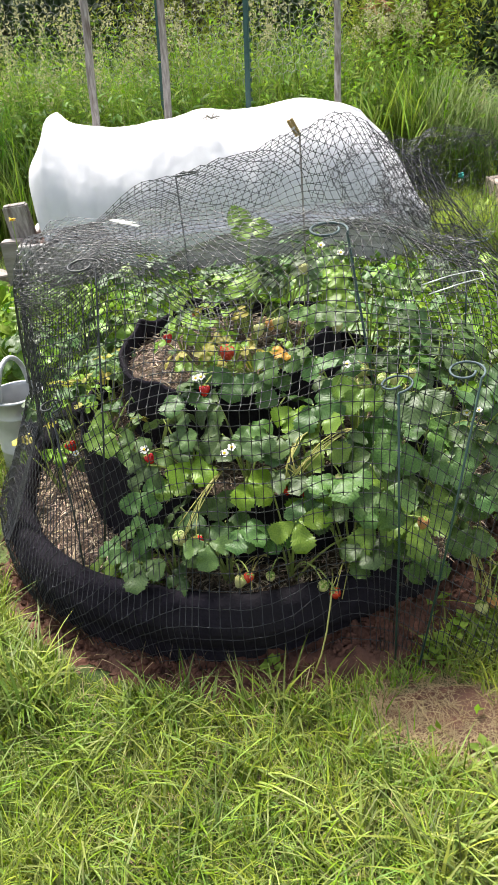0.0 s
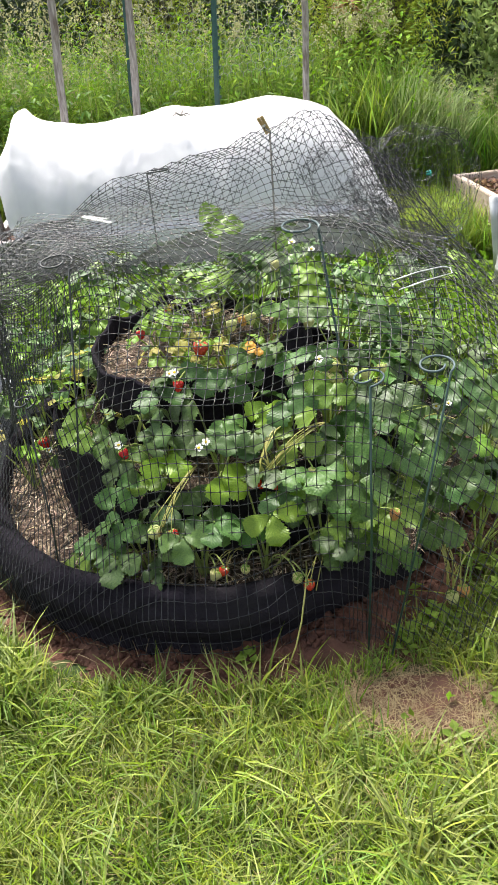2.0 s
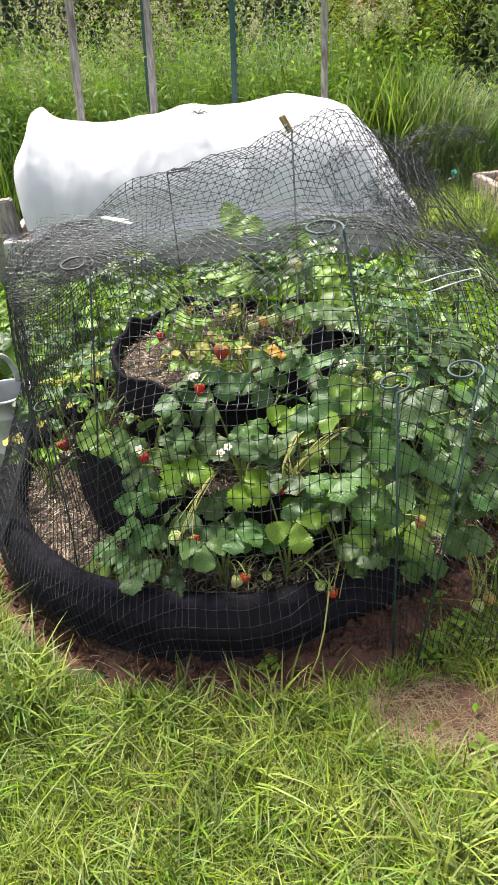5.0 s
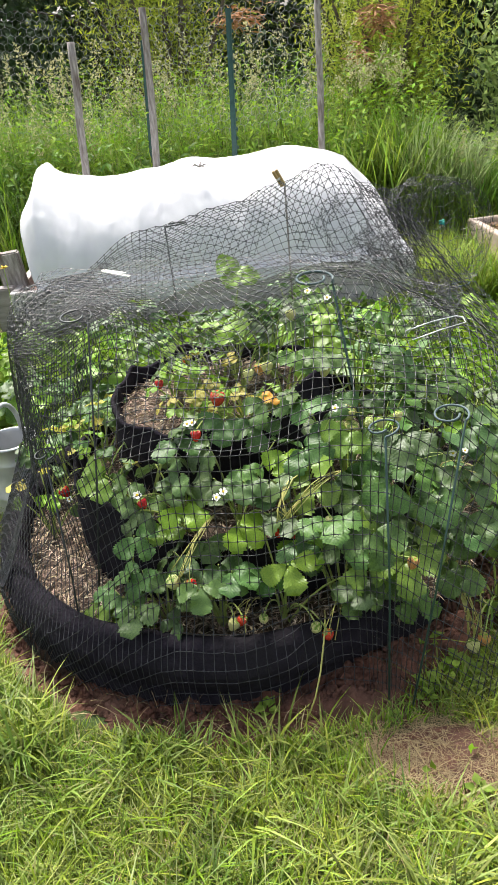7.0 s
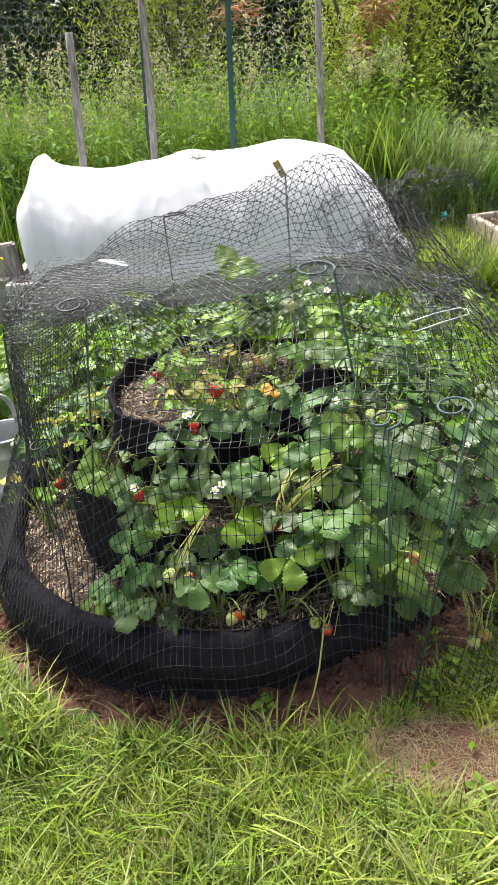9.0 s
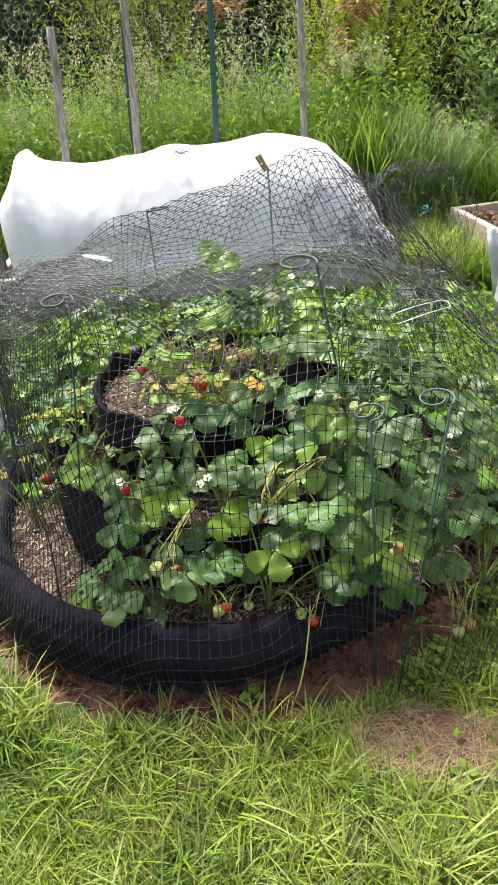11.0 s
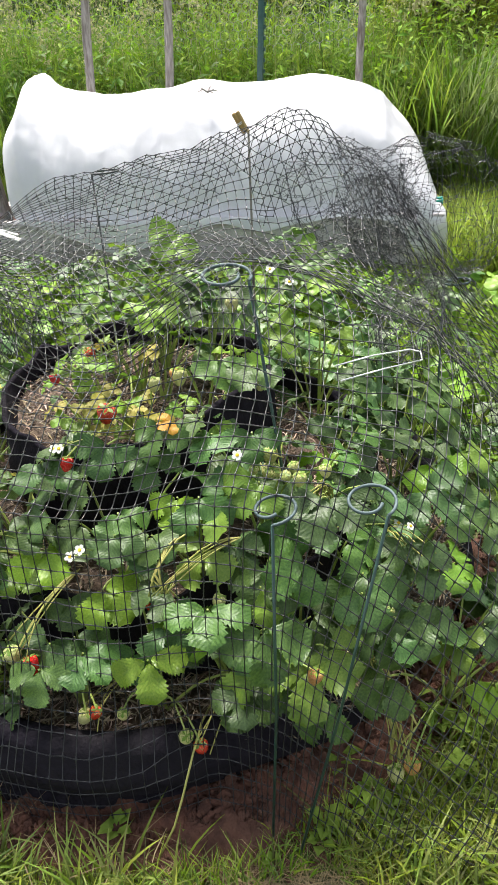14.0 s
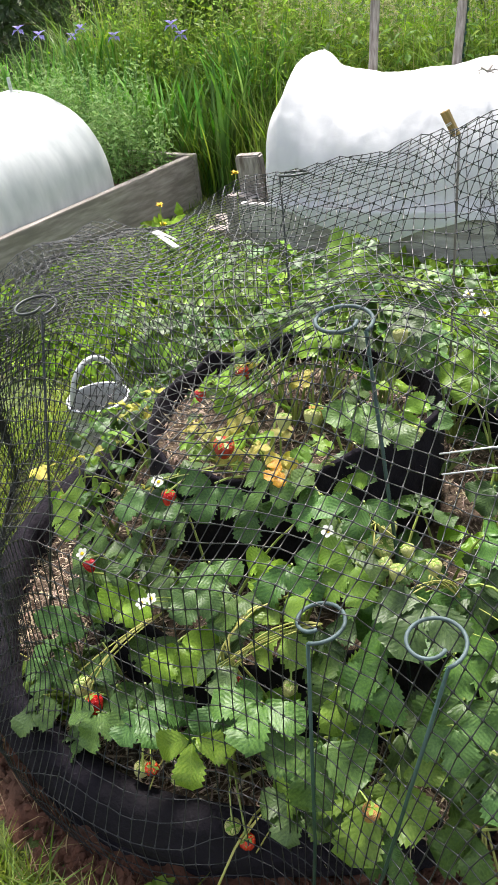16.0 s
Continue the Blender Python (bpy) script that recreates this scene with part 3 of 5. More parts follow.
bm = bmesh.new()
NU, NV, NH = 220, 110, 8
grid = []
for i in range(NU + 1):
    u = i / NU
    hang = 0.02 + 0.15 * bump_at(u, 0.30, 0.14) + 0.05 * bump_at(u, 0.62, 0.08) + 0.25 * bump_at(u, 1.0, 0.07) + 0.02 * noise.noise((u * 12, 0, 1))
    row = []
    for j in range(-NH, NV + 1):
        v = max(0, j) / NV
        p = A + along * (u * LB) + deep * (v * 1.15)
        z = cover_height(u, v)
        slope = 1 - (z - 0.27) / 0.55
        z += 0.016 * noise.noise((u * 7 + v * 3, v * 3 - u * 4, 2)) + 0.008 * noise.noise((u * 26, v * 9, 5)) * (0.1 + slope) + 0.003 * noise.noise((u * 60, v * 30, 1))
        z += 0.014 * slope * math.sin(u * 52 + 3 * noise.noise((u * 6, v * 2, 0)) + v * 5)
        out = 0.03 * noise.noise((u * 14, v * 2, 8)) * slope + 0.014 * slope * math.sin(u * 70 + 4 * noise.noise((u * 5, 1, 1)))
        cr = 0.0
        for f_, am in ((4.0, 0.034), (9.0, 0.010), (21.0, 0.004)):
            cr += am * (0.35 - abs(noise.noise((u * f_ * 1.9 + 0.6 * v * f_, v * f_ * 0.8 - u * f_ * 0.5, f_))))
        cr *= min(1, 12 * u, 12 * (1 - u)) * min(1, 8 * v)
        z += cr * (0.12 + 0.88 * min(1, slope * 1.5))
        out -= cr * 0.9 * max(0.0, 1 - 2.2 * v)
        lo = along * (0.14 * max(0.0, 1 - u / 0.13) * (1 - min(1.0, max(0.0, (z - 0.27) / 0.38))) ** 1.4 - 0.03 * bump_at(u, 0.0, 0.05) * bump_at(z, 0.62, 0.10))
        if j < 0:
            k = -j / NH
            z = 0.292 - hang * k
            out = -0.032 - 0.012 * k + 0.006 * noise.noise((u * 30, k, 1))
        if i == NU:
            lo = along * 0.03
        row.append(bm.verts.new((p.x + deep.x * out + lo.x, p.y + deep.y * out + lo.y, z)))
    grid.append(row)
last = grid[-1]
low = [bm.verts.new(v.co + Vector((along.x * 0.03, along.y * 0.03, 0)) - Vector((0, 0, max(0.03, v.co.z - 0.08 - 0.04 * noise.noise((v.co.y * 6, 0, 0)))))) for v in last]
grid.append(low)
for a_, b_ in zip(grid, grid[1:]):
    for j in range(len(a_) - 1):
        bm.faces.new((a_[j], b_[j], b_[j + 1], a_[j + 1]))
cover = empty("row_cover", (0, 0, 0), "white fleece row cover draped in folds over hidden hoops", "row cover")
part("fleece_sheet", bm, M["cover"], cover, smooth=True)
bm = bmesh.new()
for k in range(5):
    a_ = k * 1.3
    tube([(-0.60, 3.22, 0.80), (-0.60 + 0.03 * math.cos(a_), 3.22 + 0.03 * math.sin(a_), 0.81 + 0.01 * (k % 2)), (-0.60 + 0.05 * math.cos(a_ + 0.4), 3.22 + 0.05 * math.sin(a_ + 0.4), 0.80)], [0.005, 0.004, 0.002], 5, bm)
part("tear", bm, M["stake"], cover, "small frayed grey tear")

# short post and a weathered offcut at the bed's corner
def slab_post(loc, w, d, h, rz, label):
    bm = box(w, d, h, 0.008)
    for v in bm.verts:
        if v.co.z > h * 0.7:
            v.co.z -= abs(v.co.x) * 0.5
            v.co.x *= 0.9
    ob = part("corner_post", bm, M["stake"], None, label)
    ob["category"] = "post"
    return place(ob, pose(*loc, 3, -4, rz))


slab_post((-1.69, 3.02, -0.02), 0.15, 0.06, 0.52, 8, "short weathered grey timber post beside the covered bed")


# ---- stakes, posts and chicken wire ----
def stake(p0, p1, r, label, seed):
    bm = bmesh.new()
    p0, p1 = Vector(p0), Vector(p1)
    pts, rad = [], []
    for s in np.linspace(0, 1, 14):
        w = Vector((noise.noise((s * 4, seed, 0)), noise.noise((s * 4, seed, 5)), 0)) * 0.012
        pts.append(p0.lerp(p1, s) - p0 + w)
        rad.append(r * (1.05 - 0.15 * s + 0.10 * noise.noise((s * 12, seed, 2))))
    ob = part("wooden_stake", tube(pts, rad, 9, bm), M["stake"], None, label, smooth=True)
    ob["category"], ob["group"] = "stake", "stakes behind the covered bed"
    return place(ob, Matrix.Translation(p0))


def to_ground(low, top):
    """The foot of a line through two points."""
    low, top = Vector(low), Vector(top)
    d = top - low
    return low - d * ((low.z + 0.05) / d.z)


STK = (((-1.445, 3.85, 0.75), (-1.402, 3.87, 1.476), 0.026), ((-0.985, 3.87, 0.74), (-0.938, 3.87, 1.614), 0.024), ((0.052, 3.9, 0.72), (0.075, 3.82, 1.60), 0.021))
for k, (lo, hi, r) in enumerate(STK):
    stake(to_ground(lo, hi), hi, r, "grey weathered split-wood stake standing behind the bed", k * 3.7)


def t_post(lo, hi):
    foot = to_ground(lo, hi)
    root = empty("t_post", foot, "dark green studded steel fence post", "fence post", "steel fence posts")
    d = Vector(hi) - foot
    bm = box(0.034, 0.006, d.length, 0.001)
    box(0.006, 0.028, d.length, 0.001, Matrix.Translation((0, 0.016, 0)), bm)
    part("post", bm, M["tpost"], root)
    for k in range(int(d.length / 0.055)):
        part("stud", box(0.012, 0.012, 0.02, 0.002, Matrix.Translation((0, -0.008, 0.05 + k * 0.055))), M["tpost"], root)
    root.rotation_mode = "QUATERNION"
    root.rotation_quaternion = d.to_track_quat("Z", "Y")
    return root


t_post((-0.49, 4.0, 0.75), (-0.442, 4.0, 1.56))
t_post((-1.055, 4.12, 0.75), (-1.005, 4.12, 1.44))


def chicken_wire(x0, x1, z0, z1, cell, y_of):
    """Hexagonal wire: zigzag strands that touch and part by turns."""
    vs, fs = [], []
    nx, nz = int((x1 - x0) / (cell * 0.87)), int((z1 - z0) / (cell * 1.5))

    def strand(p, q):
        o = len(vs)
        d = Vector(q) - Vector(p)
        s = d.orthogonal().normalized() * 0.00115
        u = d.cross(s).normalized() * 0.00115
        for e in (p, q):
            for k in range(3):
                vs.append(tuple(Vector(e) + (s * math.cos(k * 2.094) + u * math.sin(k * 2.094)) * 1.1))
        for k in range(3):
            fs.append((o + k, o + (k + 1) % 3, o + 3 + (k + 1) % 3, o + 3 + k))

    def pt(i, j):
        x = x0 + i * cell * 0.87
        z = z0 + j * cell * 0.5
        x += 0.01 * noise.noise((x * 3, z * 3, 0))
        z += 0.03 * noise.noise((x * 2, 1, 0)) + 0.05 * math.sin(x * 1.9)
        return (x, y_of(x) + 0.03 * noise.noise((x * 2, z * 2, 4)), z)

    for j in range(nz):
        b = j * 3
        sh = j % 2
        for i in range(nx):
            # vertical twist, then two slanting strands up to the next row
            if (i + sh) % 2 == 0:
                strand(pt(i, b), pt(i, b + 2))
                strand(pt(i, b + 2), pt(i + 1, b + 3))
                strand(pt(i, b + 2), pt(i - 1, b + 3)) if i else None
    ob = mesh_object("chicken_wire", vs, fs, M["chick"])
    return tagged(ob, "sagging galvanised chicken wire on steel posts", "wire fence")


chicken_wire(-2.1, 0.12, 0.90, 1.68, 0.030, lambda x: 4.06 - 0.16 * math.sin((x + 0.5) * 1.4))


# ---- cedar planter, left bed with plastic tunnel ----
planter = raised_bed("cedar_planter", [(1.13, 2.86), (1.83, 3.04), (1.63, 3.80), (0.93, 3.62)], 0.31, 2, M["board_new"], "pale cedar raised planter with two-board sides")
nb = 1300
uv = rng.uniform(0.04, 0.96, (nb, 2))
pc = np.array([1.13, 2.86]) + uv[:, :1] * np.array([0.70, 0.18]) + uv[:, 1:] * np.array([-0.20, 0.76])
stuff("bark_mulch", [leaf_quads(np.column_stack([pc, 0.262 + rng.uniform(0, 0.018, nb)]), unit_random(nb) * np.array([1, 1, 0.25]), np.tile([0.0, 0.0, 1.0], (nb, 1)) + 0.4 * rng.normal(size=(nb, 3)),
                                 rng.uniform(0.02, 0.06, nb), rng.uniform(0.01, 0.028, nb))], M["chip"], "brown bark chips filling the cedar planter", "mulch")
left_bed = raised_bed("long_bed", [(-3.75, 0.7), (-2.50, 0.75), (-2.50, 3.52), (-3.75, 3.50)], 0.30, 1, M["board"], "dark grey timber raised bed with herbs and a plastic tunnel", 0.05)

bm = bmesh.new()
rows = []
for i in range(40):
    y = 0.8 + 2.05 * i / 39
    row = []
    for k in range(33):
        a = math.pi * k / 32
        sagp = 1 - 0.05 * abs(math.sin(y * 4.2)) * math.sin(a)
        x = -3.14 + 0.612 * math.cos(a)
        z = 0.275 + 0.525 * math.sin(a) ** 0.85 * sagp + 0.012 * noise.noise((x * 5, y * 5, 1))
        row.append(bm.verts.new((x + 0.008 * noise.noise((y * 9, a * 3, 2)), y, z)))
    rows.append(row)
for a, b in zip(rows, rows[1:]):
    for k in range(32):
        bm.faces.new((a[k], a[k + 1], b[k + 1], b[k]))
for end in (rows[0], rows[-1]):
    c = bm.verts.new((-3.14, end[0].co.y, 0.30))
    for k in range(32):
        bm.faces.new((end[k], end[k + 1], c))
tun = empty("plastic_tunnel", (0, 0, 0), "low tunnel of cloudy white plastic stretched over hoops", "plant tunnel")
part("plastic_sheet", bm, M["plastic"], tun, smooth=True)
for y in (1.2, 1.9, 2.5):
    part("hoop", tube([(-3.14 + 0.585 * math.cos(a), y, 0.28 + 0.49 * math.sin(a) ** 0.85) for a in np.linspace(0.02, math.pi - 0.02, 24)], 0.007, 8), M["plastic"], tun, "pale plastic hoop", smooth=True)
part("hoop_clip", box(0.012, 0.022, 0.07, 0.004, Matrix.Translation((-3.14, 2.82, 0.785))), M["plastic"], tun, "pale clip on the hoop")

# offcuts lying at the corner of the covered bed
for x, y, w, d, h, rz in ((-1.95, 3.05, 0.22, 0.09, 0.05, 20), (-2.05, 3.2, 0.26, 0.07, 0.04, -35), (-1.74, 2.9, 0.12, 0.08, 0.29, 5)):
    ob = part("offcut", box(w, d, h, 0.006), M["board"], None, "weathered timber offcut lying beside the covered bed")
    ob["category"], ob["group"] = "timber offcut", "offcuts by the covered bed"
    place(ob, pose(x, y, 0.0, 0, 0, rz))

# ---- strawberry plants ----
def vein_leaf(name, dark, light, vein, rough, k, trans):
    """Leaf surface with a midrib and slanting side veins, by the leaflet's own coordinates."""
    m = mat(name, dark, light, rough, 22, vary=k, trans=trans, spec=0.4)
    nt = m.node_tree
    n, li = nt.nodes, nt.links
    uv = n.new("ShaderNodeUVMap")
    sep = n.new("ShaderNodeSeparateXYZ")
    li.new(uv.outputs[0], sep.inputs[0])

    def op(kind, a, b=None):
        q = n.new("ShaderNodeMath")
        q.operation = kind
        for i, x in enumerate((a, b)):
            if x is None:
                continue
            if isinstance(x, (int, float)):
                q.inputs[i].default_value = x
            else:
                li.new(x, q.inputs[i])
        return q.outputs[0]

    au = op("ABSOLUTE", op("SUBTRACT", sep.outputs[0], 0.5))
    wave = op("FRACT", op("SUBTRACT", op("MULTIPLY", sep.outputs[1], 8.0), op("MULTIPLY", au, 9.0)))
    tri = op("ABSOLUTE", op("SUBTRACT", wave, 0.5))                    # 0 at a groove, 0.5 at a ridge
    rib = op("MINIMUM", op("MULTIPLY", au, 9.0), 0.5)
    height = op("MINIMUM", tri, rib)
    bp = n.new("ShaderNodeBump")
    bp.inputs["Strength"].default_value, bp.inputs["Distance"].default_value = 0.17, 0.006
    li.new(height, bp.inputs["Height"])
    b = n["Principled BSDF"]
    li.new(bp.outputs[0], b.inputs["Normal"])
    old = b.inputs["Base Color"].links[0].from_socket
    mx = n.new("ShaderNodeMix")
    mx.data_type = "RGBA"
    fac = op("MULTIPLY", op("LESS_THAN", height, 0.04), 0.26)
    li.new(fac, mx.inputs[0])
    li.new(old, mx.inputs[6])
    mx.inputs[7].default_value = rgba(vein)
    li.new(mx.outputs[2], b.inputs["Base Color"])
    return m


M["leaf"] = vein_leaf("strawberry leaf", (0.038, 0.092, 0.020), (0.090, 0.168, 0.033), (0.15, 0.25, 0.07), 0.46, 0.36, 0.17)
M["leaf_pale"] = vein_leaf("young strawberry leaf", (0.12, 0.245, 0.015), (0.20, 0.33, 0.03), (0.30, 0.40, 0.1), 0.4, 0.25, 0.3)
M["leaf_yellow"] = vein_leaf("yellowed leaf", (0.55, 0.36, 0.02), (0.55, 0.2, 0.03), (0.6, 0.45, 0.1), 0.45, 0.1, 0.3)


def leaflet(bm, uvl, m, size, wide, seed, lobes=9):
    """A broad toothed leaflet from its base along +y, cupped and folded on the midrib."""
    def width_at(t):
        return wide * 1.4 * t ** 0.62 * math.sqrt(max(0.0, 1 - t ** 4.5))

    rows = []
    K = lobes * 2
    for i in range(K + 1):
        t = i / K
        tooth = 1.0 if i % 2 == 0 else 0.82
        w = max(0.0, width_at(t)) * tooth * 0.5
        tt = min(1, t + (0.02 if i % 2 == 0 else -0.005))
        wav = 0.05 * math.sin(seed * 9 + t * 7)
        row = []
        for s in (-1, -0.5, 0, 0.5, 1):
            x = s * w * size
            y = tt * size if abs(s) < 1 else (tt + 0.015) * size
            z = size * (0.17 * abs(s) * w * 2 * (1.1 - 0.5 * abs(s)) - 0.20 * t * t + 0.05 * abs(s) * math.sin(seed * 5 + t * 11) + wav * s + (0.016 if i % 2 else -0.016) * abs(s))
            v = bm.verts.new(m @ Vector((x, y, z)))
            row.append((v, (0.5 + s * w, t)))
        rows.append(row)
    for a, b in zip(rows, rows[1:]):
        for k in range(4):
            quad = (a[k], a[k + 1], b[k + 1], b[k])
            try:
                f = bm.faces.new([q[0] for q in quad])
            except ValueError:
                continue
            for lp, q in zip(f.loops, quad):
                lp[uvl].uv = q[1]


def leaf_mesh(seed, material):
    bm = bmesh.new()
    uvl = bm.loops.layers.uv.new("leaf")
    r = random.Random(seed)
    side = r.uniform(58, 80)
    for az, sc in ((0, 1.0), (side, 0.92), (-side + r.uniform(-8, 8), 0.92)):
        m = Matrix.Rotation(radians(az), 4, "Z") @ Matrix.Translation((0, 0.06, 0)) @ Matrix.Rotation(radians(r.uniform(-14, 10)), 4, "X") @ Matrix.Rotation(radians(r.uniform(-10, 10)), 4, "Y")
        leaflet(bm, uvl, m, sc, 0.92 + r.uniform(-0.08, 0.08), seed + az, r.choice((8, 9, 9, 10)))
    bmesh.ops.remove_doubles(bm, verts=bm.verts, dist=1e-5)
    me = bpy.data.meshes.new("leaf")
    bm.to_mesh(me)
    bm.free()
    me.materials.append(material)
    me.shade_smooth()
    return me


LEAVES = [leaf_mesh(s, M["leaf"]) for s in range(7)]
PALE = [leaf_mesh(20 + s, M["leaf_pale"]) for s in range(3)]
YELLOW = leaf_mesh(31, M["leaf_yellow"])
OLD = [leaf_mesh(41 + s, M["leaf_old"]) for s in range(2)]


def curve_pts(a, b, lift, n=6):
    a, b = Vector(a), Vector(b)
    mid = (a + b) / 2 + Vector((0, 0, lift))
    return [a * (1 - t) ** 2 + mid * 2 * t * (1 - t) + b * t * t for t in np.linspace(0, 1, n)]


def add_leaf(root, tip, facing, size, pale=0, spin=0.0, stalk=True, mesh=None):
    """A leaf of the plant with its stalk. tip: where the blade joins, in the plant's own metres; facing: normal."""
    me = mesh or (PALE[random.randrange(len(PALE))] if pale else LEAVES[random.randrange(len(LEAVES))])
    ob = new("leaf", me)
    ob.parent = root
    q = Vector(facing).normalized().to_track_quat("Z", "Y")
    ob.matrix_local = Matrix.Translation(tip) @ q.to_matrix().to_4x4() @ Matrix.Rotation(spin, 4, "Z") @ Matrix.Diagonal((size, size, size, 1))
    if stalk:
        L = Vector(tip).length
        part("stalk", tube(curve_pts((random.uniform(-0.01, 0.01), random.uniform(-0.01, 0.01), 0), tip, L * 0.22), [0.0036, 0.0033, 0.0030, 0.0027, 0.0024, 0.0020], 5), M["stem"], root)
    return ob


plants = []


def strawberry_plant(crown, leaves, reach, height, size, outward=None, pale=0.2, label="", bias=0.5, old=0.0):
    root = empty("strawberry_plant", crown, label or "strawberry plant with toothed three-part green leaves", "strawberry plant", "strawberry plants")
    a0 = random.uniform(0, 6.28)
    for k in range(leaves):
        a = a0 + k * 2.4 + random.uniform(-0.4, 0.4)
        if outward is not None:
            dv = Vector((math.cos(a), math.sin(a), 0)) + Vector((math.cos(outward), math.sin(outward), 0)) * bias * 1.6
            a = math.atan2(dv.y, dv.x)
        s = (k + 0.7) / leaves
        d = reach * (0.35 + 0.75 * s) * random.uniform(0.8, 1.15)
        h = height * (1.1 - 0.36 * s * s) * random.uniform(0.8, 1.15)
        tip = Vector((d * math.cos(a), d * math.sin(a), h))
        tilt = 0.25 + 0.75 * s
        face = Vector((tilt * math.cos(a) * 0.75 + random.uniform(-0.4, 0.4), tilt * math.sin(a) * 0.75 + random.uniform(-0.4, 0.4) - 0.12, 1))
        q = face.normalized().to_track_quat("Z", "Y").to_matrix()
        outl = q.inverted() @ Vector((math.cos(a), math.sin(a), -0.2))
        add_leaf(root, tip, face, size * random.uniform(0.66, 1.02), random.random() < pale, math.atan2(-outl.x, outl.y) + random.uniform(-0.4, 0.4), True, random.choice(OLD) if old and random.random() < old else None)
    plants.append(root)
    return root


def berry_mesh(material):
    prof = [(0.001, -1.0), (0.16, -0.95), (0.32, -0.78), (0.46, -0.5), (0.54, -0.2), (0.52, 0.02), (0.36, 0.14), (0.12, 0.16)]
    bm = lathe([(r, z) for r, z in prof], 14)
    for v in bm.verts:
        v.co += v.co.normalized() * 0.03 * noise.noise(v.co * 3)
    me = bpy.data.meshes.new("berry")
    bm.to_mesh(me)
    bm.free()
    me.materials.append(material)
    me.shade_smooth()
    return me


BERRY = {k: berry_mesh(M["berry_" + k]) for k in ("red", "green", "turn")}
bm = bmesh.new()
for k in range(7):
    a = 2 * math.pi * k / 7
    c, s = math.cos(a), math.sin(a)
    v = [bm.verts.new(p) for p in ((0, 0, 0.17), (0.35 * c - 0.14 * s, 0.35 * s + 0.14 * c, 0.16), (0.54 * c, 0.54 * s, 0.04 + 0.10 * (k % 2)), (0.35 * c + 0.14 * s, 0.35 * s - 0.14 * c, 0.16))]
    bm.faces.new(v)
CALYX = bpy.data.meshes.new("calyx")
bm.to_mesh(CALYX)
bm.free()
CALYX.materials.append(M["leaf_pale"])
bm = bmesh.new()
for k in range(5):
    a = 2 * math.pi * k / 5
    ring = []
    for j in range(9):
        b = 2 * math.pi * j / 9
        x, y = 0.62 + 0.40 * math.cos(b), 0.40 * math.sin(b)
        ring.append(bm.verts.new((x * math.cos(a) - y * math.sin(a), x * math.sin(a) + y * math.cos(a), 0.14 * x * x + 0.03 * (k % 2))))
    bm.faces.new(ring)
PETALS = bpy.data.meshes.new("petals")
bm.to_mesh(PETALS)
bm.free()
PETALS.materials.append(M["petal"])
bm = lathe([(0.30, 0.05), (0.32, 0.12), (0.22, 0.24), (0.02, 0.28)], 10)
EYE = bpy.data.meshes.new("flower_centre")
bm.to_mesh(EYE)
bm.free()
EYE.materials.append(M["yellow"])


def nearest(p):
    return min(plants, key=lambda o: (Vector(o.location) - Vector(p)).length)


def fruit(p, kind, size, tilt=(0, 0), plant=None, stalk=True):
    root = plant or nearest(p)
    ob = new("berry", BERRY[kind])
    ob.parent = root
    loc = Vector(p) - Vector(root.location)
    ob.matrix_local = Matrix.Translation(loc) @ pose(0, 0, 0, tilt[0], tilt[1], random.uniform(0, 360)) @ Matrix.Diagonal((size, size, size, 1))
    tagged(ob, {"red": "ripe red strawberry", "green": "pale unripe strawberry", "turn": "half-ripe orange strawberry"}[kind])
    cx = new("calyx", CALYX)
    cx.parent = ob
    if stalk:
        part("fruit_stalk", tube(curve_pts((0, 0, 0.02), loc + Vector((0, 0, size * 0.15)), 0.10, 8), 0.0019, 5), M["stem"], root)
    return ob


def blossom(p, size, facing=(0, -0.7, 1), plant=None):
    root = plant or nearest(p)
    loc = Vector(p) - Vector(root.location)
    ob = new("flower", PETALS)
    ob.parent = root
    ob.matrix_local = Matrix.Translation(loc) @ Vector(facing).to_track_quat("Z", "Y").to_matrix().to_4x4() @ Matrix.Diagonal((size, size, size, 1))
    tagged(ob, "white five-petalled flower")
    e = new("flower_centre", EYE)
    e.parent = ob
    part("flower_stalk", tube(curve_pts((0, 0, 0.02), loc, 0.05, 7), 0.0011, 5), M["stem"], root)


def ring_plant(radius, deg, z, leaves, reach, height, size, pale=0.2, bias=0.5, old=0.0):
    a = radians(deg)
    return strawberry_plant((BED[0] + radius * math.cos(a), BED[1] + radius * math.sin(a), z), leaves, reach, height, size, a, pale, bias=bias, old=old)


random.seed(11)
# lower ring: bare on the south-west, crowded from south to east
for deg, n, reach, h, size in ((247, 4, 0.10, 0.10, 0.070), (256, 4, 0.11, 0.19, 0.080), (270, 4, 0.12, 0.23, 0.085), (285, 4, 0.14, 0.25, 0.090), (299, 4, 0.16, 0.26, 0.09),
                               (313, 5, 0.18, 0.27, 0.100), (328, 5, 0.20, 0.27, 0.09), (344, 7, 0.18, 0.27, 0.090), (2, 8, 0.17, 0.26, 0.085),
                               (22, 8, 0.15, 0.25, 0.085), (45, 8, 0.15, 0.25, 0.085), (70, 8, 0.15, 0.25, 0.085), (96, 8, 0.14, 0.25, 0.085),
                               (122, 7, 0.14, 0.24, 0.080), (146, 6, 0.13, 0.22, 0.075), (166, 5, 0.11, 0.20, 0.075)):
    ring_plant(0.615, deg, 0.13, n, reach, h, size)
